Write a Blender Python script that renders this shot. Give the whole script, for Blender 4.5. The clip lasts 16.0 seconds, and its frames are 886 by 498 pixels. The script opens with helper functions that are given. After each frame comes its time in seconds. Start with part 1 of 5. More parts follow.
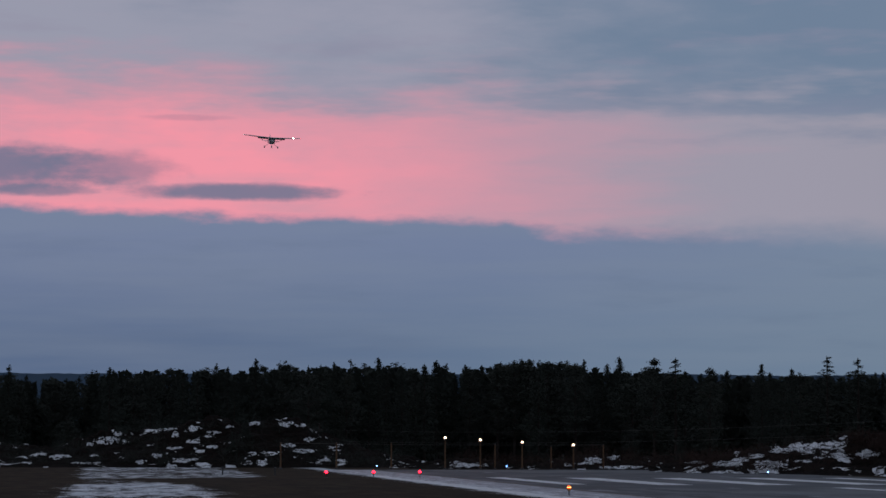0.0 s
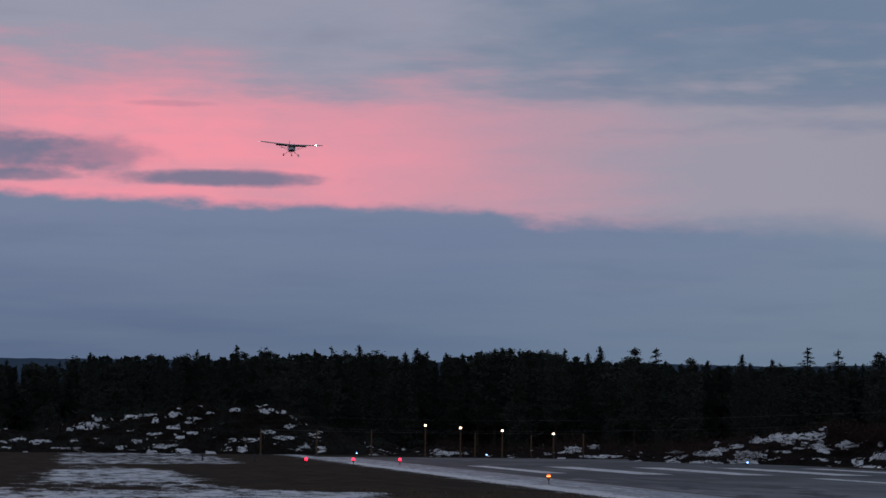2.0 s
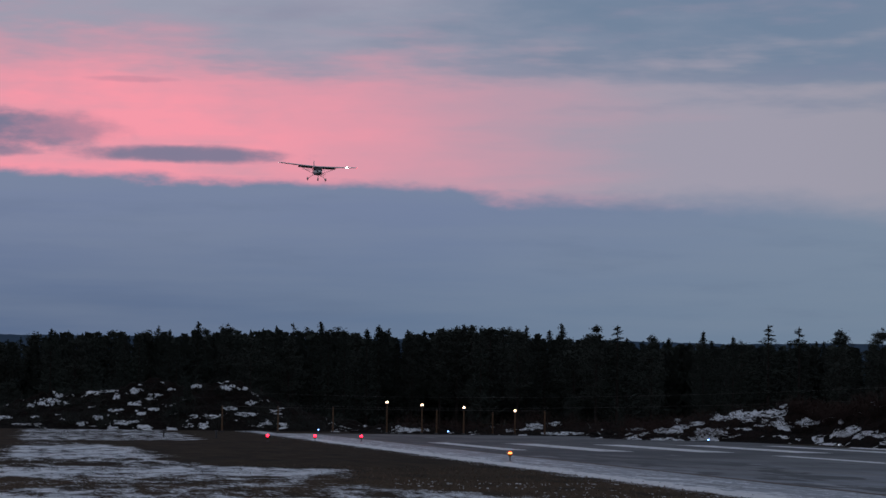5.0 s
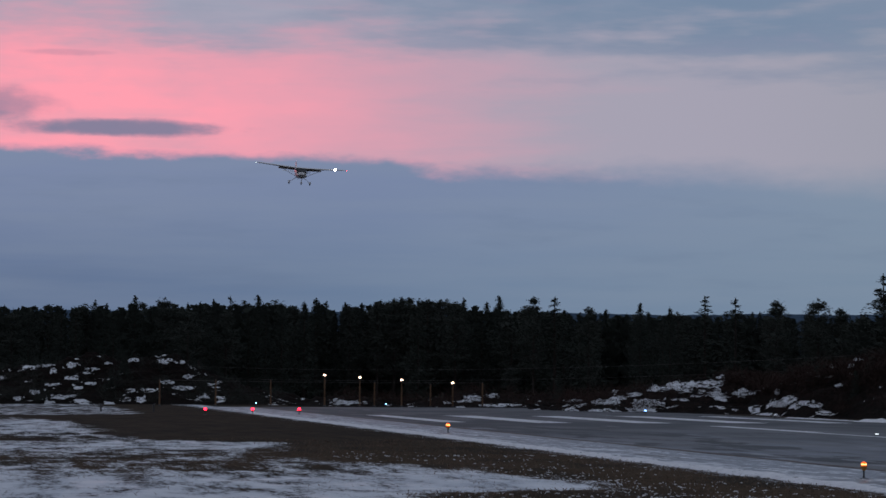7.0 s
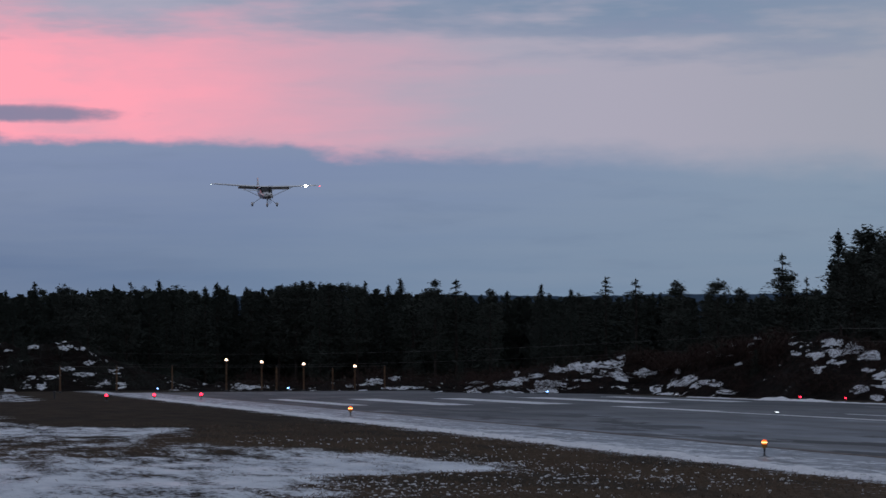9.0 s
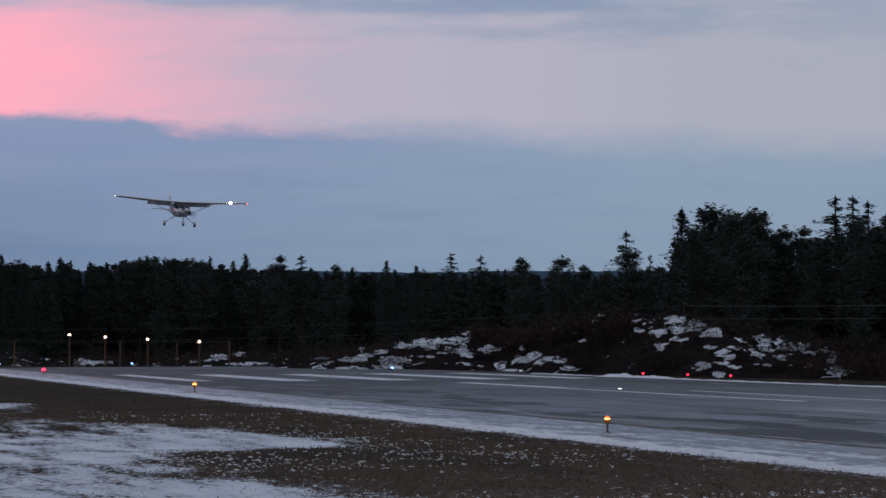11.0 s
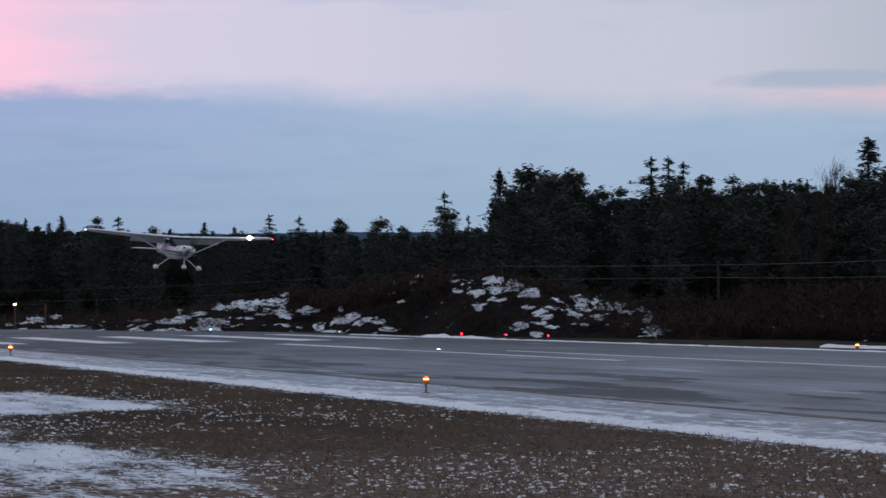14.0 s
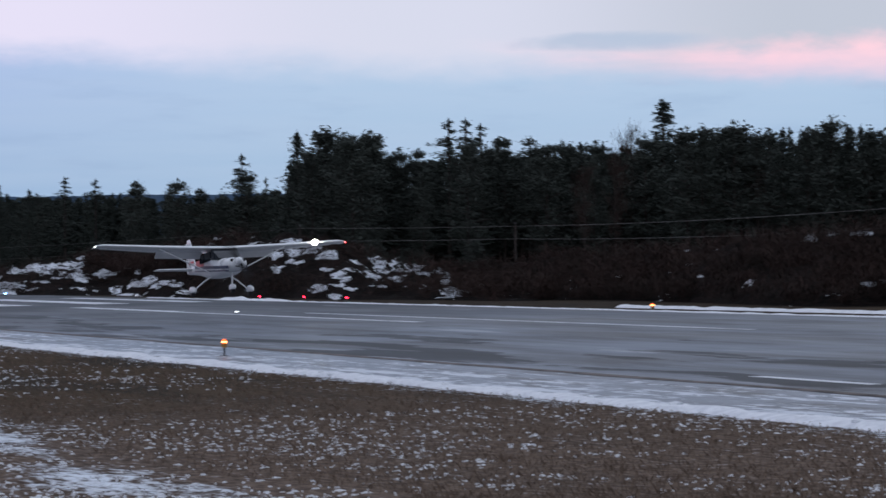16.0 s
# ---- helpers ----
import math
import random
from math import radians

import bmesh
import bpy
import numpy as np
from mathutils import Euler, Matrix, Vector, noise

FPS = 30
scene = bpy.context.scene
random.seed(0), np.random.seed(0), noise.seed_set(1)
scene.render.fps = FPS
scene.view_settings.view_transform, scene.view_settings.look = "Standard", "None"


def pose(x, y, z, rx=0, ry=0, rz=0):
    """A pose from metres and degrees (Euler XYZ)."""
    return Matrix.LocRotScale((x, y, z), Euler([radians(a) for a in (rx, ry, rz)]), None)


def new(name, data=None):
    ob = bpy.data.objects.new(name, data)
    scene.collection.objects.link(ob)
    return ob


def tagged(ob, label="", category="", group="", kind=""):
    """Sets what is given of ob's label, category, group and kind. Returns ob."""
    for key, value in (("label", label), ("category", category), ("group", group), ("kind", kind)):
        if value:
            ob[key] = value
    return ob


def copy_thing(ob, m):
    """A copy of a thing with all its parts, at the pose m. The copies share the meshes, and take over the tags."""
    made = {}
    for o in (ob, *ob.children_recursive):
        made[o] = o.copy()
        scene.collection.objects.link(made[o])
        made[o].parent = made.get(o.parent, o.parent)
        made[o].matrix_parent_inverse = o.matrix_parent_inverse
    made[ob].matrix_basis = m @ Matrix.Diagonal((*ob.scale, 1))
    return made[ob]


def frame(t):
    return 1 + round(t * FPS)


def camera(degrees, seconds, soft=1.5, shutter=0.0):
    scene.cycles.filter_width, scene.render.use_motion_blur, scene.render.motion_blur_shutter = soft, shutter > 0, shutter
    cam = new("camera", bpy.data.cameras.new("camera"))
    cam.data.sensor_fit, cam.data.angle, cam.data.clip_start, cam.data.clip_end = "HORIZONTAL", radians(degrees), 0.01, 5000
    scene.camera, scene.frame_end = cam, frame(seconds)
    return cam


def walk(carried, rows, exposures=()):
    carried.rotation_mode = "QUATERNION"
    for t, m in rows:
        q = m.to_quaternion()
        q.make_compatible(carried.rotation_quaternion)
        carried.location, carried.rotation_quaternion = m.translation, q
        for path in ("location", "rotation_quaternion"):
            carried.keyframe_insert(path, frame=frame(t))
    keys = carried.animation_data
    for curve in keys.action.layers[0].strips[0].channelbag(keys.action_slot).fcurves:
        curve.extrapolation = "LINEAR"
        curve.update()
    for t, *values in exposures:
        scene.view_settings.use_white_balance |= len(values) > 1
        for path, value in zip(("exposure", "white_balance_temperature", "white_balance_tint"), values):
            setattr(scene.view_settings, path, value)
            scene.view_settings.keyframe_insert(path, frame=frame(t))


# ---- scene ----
# The camera stands beside a runway that runs along y; x is across it.
EYE = 2.6
cam = camera(19.77, 16.0, 1.5, 0.5)


def aim(yaw, pitch, roll):
    return pose(0, 0, EYE, 90 + pitch, 0, -yaw) @ pose(0, 0, 0, 0, 0, roll)


PATH = [
    (0, aim(7.772, 4.368, 0.118)), (0.5, aim(7.892, 4.325, 0.104)), (1, aim(8.015, 4.338, 0.549)),
    (1.5, aim(8.246, 4.262, 0.930)), (2, aim(8.186, 4.100, 0.559)), (2.5, aim(8.111, 3.992, 0.554)),
    (3, aim(8.158, 3.926, 0.206)), (3.5, aim(8.184, 3.839, 0.001)), (4, aim(8.477, 3.733, 0.203)),
    (6.5, aim(9.947, 3.185, 0.622)), (7, aim(10.473, 2.979, 0.328)), (7.5, aim(10.952, 2.969, 0.055)),
    (8, aim(11.621, 2.820, 0.045)), (8.5, aim(12.116, 2.662, -0.197)), (9, aim(12.710, 2.594, -0.335)),
    (9.5, aim(13.518, 2.443, -0.218)), (10, aim(14.554, 2.280, -0.226)), (12.5, aim(17.814, 1.582, -0.423)),
    (13, aim(18.383, 1.337, -0.715)), (13.5, aim(19.228, 1.172, -0.636)), (14, aim(20.276, 1.141, -0.441)),
    (14.5, aim(21.020, 0.979, -0.280)), (15, aim(22.107, 0.784, -0.430)), (15.5, aim(23.297, 0.483, -0.582)),
    (16, aim(24.815, 0.241, -0.714)),
]
walk(cam, PATH, [(0, -0.42), (3.5, -0.44), (6.5, -0.25), (7.5, -0.22), (8.5, -0.22), (9, -0.12), (9.5, 0.0), (10, 0.02), (12.5, 0.27), (13, 0.34), (14.5, 0.62), (15.5, 0.72), (16, 0.84)])

# ---------------------------------------------------------------- node helpers


class Nodes:
    """Short ways to write a node tree."""

    def __init__(self, tree):
        self.tree = tree
        tree.nodes.clear()

    def add(self, kind, **inputs):
        n = self.tree.nodes.new(kind)
        for key, value in inputs.items():
            self.put(n.inputs[key.replace("_", " ")], value)
        return n

    def put(self, socket, value):
        if isinstance(value, bpy.types.NodeSocket):
            self.tree.links.new(value, socket)
        elif isinstance(value, tuple) and len(value) == 3 and socket.type == "RGBA":
            socket.default_value = (*value, 1)
        else:
            socket.default_value = value

    def math(self, op, a, b=0.0, c=0.0, clamp=False):
        n = self.tree.nodes.new("ShaderNodeMath")
        n.operation, n.use_clamp = op, clamp
        for s, v in zip(n.inputs, (a, b, c)):
            self.put(s, v)
        return n.outputs[0]

    def step(self, x, lo, hi):
        """0 below lo, 1 above hi, smooth between; lo may be above hi."""
        n = self.tree.nodes.new("ShaderNodeMapRange")
        n.interpolation_type = "SMOOTHSTEP"
        self.put(n.inputs[0], x)
        if isinstance(lo, (int, float)) and isinstance(hi, (int, float)) and lo > hi:
            self.put(n.inputs[1], hi), self.put(n.inputs[2], lo)
            self.put(n.inputs[3], 1.0), self.put(n.inputs[4], 0.0)
        else:
            self.put(n.inputs[1], lo), self.put(n.inputs[2], hi)
        return n.outputs[0]

    def mix(self, f, a, b):
        n = self.tree.nodes.new("ShaderNodeMix")
        n.data_type = "RGBA"
        self.put(n.inputs[0], f), self.put(n.inputs[6], a), self.put(n.inputs[7], b)
        return n.outputs[2]

    def noise(self, vec, scale, detail=4.0, rough=0.55):
        n = self.add("ShaderNodeTexNoise", Vector=vec, Scale=scale, Detail=detail, Roughness=rough)
        return n.outputs[0]

    def ramp(self, x, table, span, peak):
        """A value read from a table of (x, value), x up to span and value up to peak."""
        n = self.tree.nodes.new("ShaderNodeValToRGB")
        marks = n.color_ramp.elements
        for k, (at, value) in enumerate(table):
            e = marks[k] if k < 2 else marks.new(at / span)
            e.position, e.color = at / span, (value / peak,) * 3 + (1,)
        self.put(n.inputs[0], self.math("DIVIDE", x, span))
        return self.math("MULTIPLY", n.outputs[0], peak)

    def vec(self, x, y, z=0.0):
        n = self.tree.nodes.new("ShaderNodeCombineXYZ")
        for s, v in zip(n.inputs, (x, y, z)):
            self.put(s, v)
        return n.outputs[0]

    def split(self, v):
        n = self.tree.nodes.new("ShaderNodeSeparateXYZ")
        self.put(n.inputs[0], v)
        return n.outputs

    def scaled(self, v, x, y, z):
        n = self.tree.nodes.new("ShaderNodeVectorMath")
        n.operation = "MULTIPLY"
        self.put(n.inputs[0], v)
        n.inputs[1].default_value = (x, y, z)
        return n.outputs[0]

    def blob(self, x, y, cx, cy, rx, ry, wob=0.0, soft=0.5):
        """1 inside an ellipse with a soft edge."""
        dx = self.math("DIVIDE", self.math("SUBTRACT", x, cx), rx)
        dy = self.math("DIVIDE", self.math("SUBTRACT", y, cy), ry)
        r = self.math("ADD", self.math("MULTIPLY", dx, dx), self.math("MULTIPLY", dy, dy))
        return self.step(self.math("ADD", r, wob), 1.0 + soft, 1.0 - soft)


# ---------------------------------------------------------------- sky and light
world = bpy.data.worlds.new("dusk_sky")
scene.world = world
world.use_nodes = True
N = Nodes(world.node_tree)
way = N.add("ShaderNodeTexCoord").outputs["Generated"]
wx, wy, wz = N.split(way)
A = N.math("MULTIPLY", N.math("ARCTAN2", wx, wy), 57.2958)          # degrees from the runway's line, to the right
E = N.math("MULTIPLY", N.math("ARCSINE", wz), 57.2958)              # degrees above the horizon
cloud = N.vec(N.math("MULTIPLY", A, 0.22), N.math("MULTIPLY", E, 0.8))
streak = N.vec(N.math("MULTIPLY", A, 0.16), N.math("MULTIPLY", E, 1.7), 7.0)
n_big = N.math("SUBTRACT", N.noise(cloud, 1.0, 5.0), 0.5)
n_fine = N.math("SUBTRACT", N.noise(streak, 1.0, 4.0, 0.5), 0.5)
n_puff = N.math("SUBTRACT", N.noise(N.vec(N.math("MULTIPLY", A, 0.8), N.math("MULTIPLY", E, 2.0), 3.0), 1.0, 5.0), 0.5)
n_wisp = N.math("SUBTRACT", N.noise(N.vec(N.math("MULTIPLY", A, 0.28), N.math("MULTIPLY", E, 1.5), 19.0), 1.0, 4.0), 0.5)

# upper sky: pale lavender cloud sheet, darker blue-grey layers above
sheet = N.mix(N.step(A, 5.0, 16.0), (0.56, 0.435, 0.565), (0.480, 0.458, 0.568))
sheet = N.mix(N.step(A, 15.0, 24.0), sheet, (0.415, 0.43, 0.515))
sheet = N.mix(N.step(A, 25.0, 33.0), sheet, (0.325, 0.352, 0.415))
sheet = N.mix(N.step(A, 55.0, 120.0), sheet, (0.30, 0.34, 0.46))
top_edge = N.math("SUBTRACT", 8.25, N.math("MULTIPLY", A, 0.055))
top = N.step(N.math("ADD", N.math("SUBTRACT", E, top_edge), N.math("MULTIPLY", n_wisp, 4.2)), -0.8, 1.0)
grey = N.mix(N.step(N.math("ADD", N.math("MULTIPLY", n_big, 24.0), A), 1.0, 17.0), (0.45, 0.465, 0.595), (0.225, 0.315, 0.46))
grey = N.mix(N.math("MULTIPLY", N.step(n_wisp, 0.02, 0.22), 0.36), grey, (0.40, 0.38, 0.52))
sheet = N.mix(N.math("MULTIPLY", top, N.step(A, 34.0, 16.0)), sheet, grey)
# the pink glow of the sunken sun between the cloud layers
pink_h = N.step(N.math("ADD", E, N.math("ADD", N.math("MULTIPLY", n_wisp, 3.0), N.math("MULTIPLY", A, 0.05))), 8.65, 7.2)
fade = N.math("ADD", A, N.math("ADD", N.math("MULTIPLY", n_fine, 9.0), N.math("ADD", N.math("MULTIPLY", n_big, 6.0), N.math("MULTIPLY", n_puff, 2.5))))
pink_a = N.math("MULTIPLY", N.step(fade, 15.0, 2.5), N.step(A, -45.0, -15.0))
depth = N.math("ADD", 0.60, N.math("MULTIPLY", N.step(E, 8.2, 6.0), 0.34))
pink = N.math("MULTIPLY", N.math("MULTIPLY", pink_h, pink_a), N.math("ADD", depth, N.math("ADD", N.math("MULTIPLY", n_fine, 1.5), N.math("MULTIPLY", n_puff, 0.8))), 0.0, True)
sky = N.mix(pink, sheet, (1.27, 0.445, 0.555))
glow_b = N.math("MULTIPLY", N.step(N.math("ADD", A, N.math("MULTIPLY", n_fine, 12.0)), 25.5, 34.0), N.step(A, 60.0, 40.0))
glow_b = N.math("MULTIPLY", glow_b, N.step(N.math("ADD", E, N.math("MULTIPLY", n_puff, 1.0)), 5.05, 4.35))
sky = N.mix(N.math("MULTIPLY", glow_b, 0.52), sky, (0.90, 0.47, 0.52))
# small dark cloud lenses in the glow
wob = N.math("ADD", N.math("MULTIPLY", n_puff, 3.0), N.math("MULTIPLY", n_fine, 1.2))
for cx, cy, rx, ry, k in ((3.2, 5.63, 2.3, 0.17, 0.9), (-1.9, 6.10, 1.9, 0.46, 0.92), (0.1, 6.15, 1.6, 0.34, 0.62),
                          (-1.2, 5.62, 1.0, 0.13, 0.7), (1.9, 7.28, 0.9, 0.07, 0.3), (28.6, 4.85, 1.9, 0.2, 0.75)):
    sky = N.mix(N.math("MULTIPLY", N.blob(A, E, cx, cy, rx, ry, wob, 0.9), k), sky, N.mix(N.step(A, 10.0, 20.0), (0.225, 0.255, 0.40), (0.27, 0.33, 0.43)))
# the long blue-grey bank over the horizon, its edge softer to the right
edge = N.math("MAXIMUM", N.math("SUBTRACT", 5.30, N.math("MULTIPLY", N.math("ADD", A, 2.0), 0.033)), 4.3)
lift = N.math("ADD", N.math("MULTIPLY", n_big, 0.8), N.math("MULTIPLY", n_puff, 0.55))
soft_edge = N.math("ADD", 0.16, N.math("MULTIPLY", N.step(A, 7.0, 22.0), 0.38))
bank = N.step(N.math("DIVIDE", N.math("SUBTRACT", N.math("SUBTRACT", E, edge), lift), soft_edge), 0.9, -1.1)
low = N.mix(N.step(E, 1.3, 5.0), N.mix(N.step(A, 1.0, 13.0), (0.114, 0.196, 0.348), (0.183, 0.276, 0.418)), (0.233, 0.303, 0.486))
low = N.mix(N.step(A, 8.0, 24.0), low, N.mix(N.step(E, 1.0, 5.0), (0.226, 0.318, 0.436), (0.275, 0.364, 0.488)))
low = N.mix(N.step(n_fine, -0.25, 0.25), low, N.mix(0.26, low, (0.30, 0.37, 0.48)))
low = N.mix(N.math("MULTIPLY", N.step(n_wisp, 0.0, 0.25), 0.22), low, (0.15, 0.22, 0.35))
sky = N.mix(bank, sky, low)
sky = N.mix(N.step(E, 10.0, 34.0), sky, (0.300, 0.335, 0.418))
east = N.step(N.math("ABSOLUTE", A), 60.0, 130.0)
sky = N.mix(N.math("MULTIPLY", east, N.step(E, 40.0, 10.0)), sky, (0.29, 0.31, 0.37))
sky = N.mix(N.step(E, 0.0, -4.0), sky, (0.05, 0.05, 0.055))
air = N.tree.nodes.new("ShaderNodeTexSky")
air.sky_type, air.sun_disc, air.sun_elevation, air.sun_rotation = "NISHITA", False, radians(1.0), radians(-2)
haze = N.add("ShaderNodeBackground", Color=air.outputs[0], Strength=0.0008)
base = N.add("ShaderNodeBackground", Color=sky, Strength=0.92)
both = N.tree.nodes.new("ShaderNodeAddShader")
N.put(both.inputs[0], base.outputs[0]), N.put(both.inputs[1], haze.outputs[0])
N.put(N.add("ShaderNodeOutputWorld").inputs[0], both.outputs[0])

# ---------------------------------------------------------------- materials


def material(name, build):
    m = bpy.data.materials.new(name)
    m.use_nodes = True
    n = Nodes(m.node_tree)
    bsdf = n.add("ShaderNodeBsdfPrincipled")
    n.put(n.add("ShaderNodeOutputMaterial").inputs[0], bsdf.outputs[0])
    build(n, bsdf.inputs)
    return m


def place(n):
    return n.add("ShaderNodeNewGeometry").outputs["Position"]


def local(n):
    return n.add("ShaderNodeTexCoord").outputs["Object"]


def bump(n, i, height, distance=0.02, strength=0.6):
    n.put(i["Normal"], n.add("ShaderNodeBump", Height=height, Distance=distance, Strength=strength).outputs[0])


def plain(name, colour, rough=0.5, metal=0.0, grain=0.12, scale=8.0, gloss=0.5):
    def build(n, i):
        v = n.noise(local(n), scale, 5.0)
        dark = tuple(c * (1 - grain) for c in colour)
        light = tuple(min(1.0, c * (1 + grain)) for c in colour)
        n.put(i["Base Color"], n.mix(n.step(v, 0.3, 0.7), dark, light))
        n.put(i["Roughness"], n.math("ADD", rough - 0.06, n.math("MULTIPLY", v, 0.12)))
        i["Metallic"].default_value = metal
        i["Specular IOR Level"].default_value = gloss
    return material(name, build)


def glowing(name, colour, strength):
    def build(n, i):
        n.put(i["Base Color"], colour)
        n.put(i["Emission Color"], colour)
        i["Emission Strength"].default_value = strength
    return material(name, build)


SNOW = (0.87, 0.90, 0.94)


# how far across the verge the old snow reaches, and where it has thawed, along the runway
SNOW_EDGE = [(20, 11.5), (40, 11.4), (48, 9.8), (58, 10.6), (60.5, 15.6), (66, 16.0), (80, 14.2), (88, 10.5), (96, 12.2),
             (106, 13.6), (111, 8.5), (124, 7.0), (150, 6.8), (170, 5.0), (186, 2.0), (190, 12.0), (200, 14.0)]
THAW = [(20, 0.42), (34, 0.34), (40, 0.10), (66, 0.06), (74, 0.30), (84, 0.52), (93, 0.36), (98, 0.12), (106, 0.2), (113, 0.55), (122, 0.42), (130, 0.14), (160, 0.2), (172, 0.5), (186, 0.6), (192, 0.35)]


def build_ground(n, i):
    p = place(n)
    x, y, z = n.split(p)
    big = n.noise(n.scaled(p, 0.10, 0.05, 0), 1.0, 6.0, 0.6)
    mid = n.noise(n.scaled(p, 0.8, 0.22, 0), 1.0, 6.0, 0.68)
    fine = n.noise(n.scaled(p, 7, 3.2, 0), 1.0, 4.0, 0.6)
    straw = n.mix(n.step(fine, 0.3, 0.7), (0.030, 0.021, 0.014), (0.100, 0.068, 0.041))
    straw = n.mix(n.step(mid, 0.38, 0.7), straw, (0.070, 0.049, 0.030))
    straw = n.mix(n.math("MULTIPLY", n.step(n.noise(n.scaled(p, 0.35, 0.10, 2), 1.0, 6.0, 0.65), 0.46, 0.62), 0.7), straw, (0.026, 0.023, 0.017))
    straw = n.mix(n.math("MULTIPLY", n.step(n.math("ADD", y, n.math("MULTIPLY", big, 30.0)), 70.0, 42.0), 0.75), straw, n.mix(n.step(fine, 0.3, 0.65), (0.072, 0.053, 0.043), (0.235, 0.175, 0.138)))
    straw = n.mix(n.math("MULTIPLY", n.step(y, 78.0, 120.0), 0.62), straw, n.mix(n.step(mid, 0.4, 0.6), (0.016, 0.014, 0.011), (0.036, 0.030, 0.023)))
    # old snow lies in a sheet with long tongues, thawed in bands, and in specks on the grass
    reach = n.math("DIVIDE", n.math("SUBTRACT", n.ramp(y, SNOW_EDGE, 200.0, 20.0), x), 3.0)
    left = n.math("ADD", n.math("DIVIDE", n.math("ADD", x, 2.0), 2.5), n.math("MULTIPLY", n.step(y, 122.0, 106.0), 9.0))
    reach = n.math("MAXIMUM", n.math("MINIMUM", n.math("MINIMUM", reach, left), 0.52), -1.2)
    lie = n.math("ADD", n.math("MULTIPLY", n.math("SUBTRACT", mid, 0.5), 2.6), n.math("MULTIPLY", n.math("SUBTRACT", fine, 0.5), 1.7))
    lie = n.math("ADD", lie, n.math("MULTIPLY", n.math("SUBTRACT", big, 0.5), 1.3))
    lie = n.math("SUBTRACT", n.math("ADD", lie, reach), n.ramp(y, THAW, 200.0, 1.0))
    cover = n.step(lie, 0.0, 0.46)
    speck = n.math("MULTIPLY", n.step(fine, 0.58, 0.69), n.step(n.noise(n.scaled(p, 0.5, 0.3, 8), 1.0, 5.0, 0.6), 0.48, 0.62))
    cover = n.math("MAXIMUM", cover, n.math("MULTIPLY", speck, n.step(y, 75.0, 45.0)))
    fringe = n.math("ADD", n.math("ADD", fine, n.math("MULTIPLY", mid, 0.8)), n.math("MULTIPLY", n.math("SUBTRACT", x, 21.4), 0.16))
    cover = n.math("MAXIMUM", cover, n.math("MULTIPLY", n.step(fringe, 0.84, 0.98), n.math("MULTIPLY", n.step(x, 19.2, 20.4), n.step(x, 24.0, 22.5))))
    n.put(i["Base Color"], n.mix(cover, straw, n.mix(n.step(mid, 0.35, 0.65), (0.48, 0.53, 0.60), (0.74, 0.785, 0.84))))
    icy = n.math("MULTIPLY", cover, n.step(n.noise(n.scaled(p, 0.25, 0.5, 6), 1.0, 4.0, 0.6), 0.5, 0.62))
    n.put(i["Roughness"], n.math("SUBTRACT", 0.95, n.math("ADD", n.math("MULTIPLY", cover, 0.25), n.math("MULTIPLY", icy, 0.35))))
    n.put(i["Specular IOR Level"], n.math("ADD", 0.04, n.math("MULTIPLY", icy, 0.4)))
    bump(n, i, n.math("ADD", n.math("MULTIPLY", fine, 0.7), n.math("ADD", mid, n.math("MULTIPLY", cover, 0.4))), 0.08, 0.7)


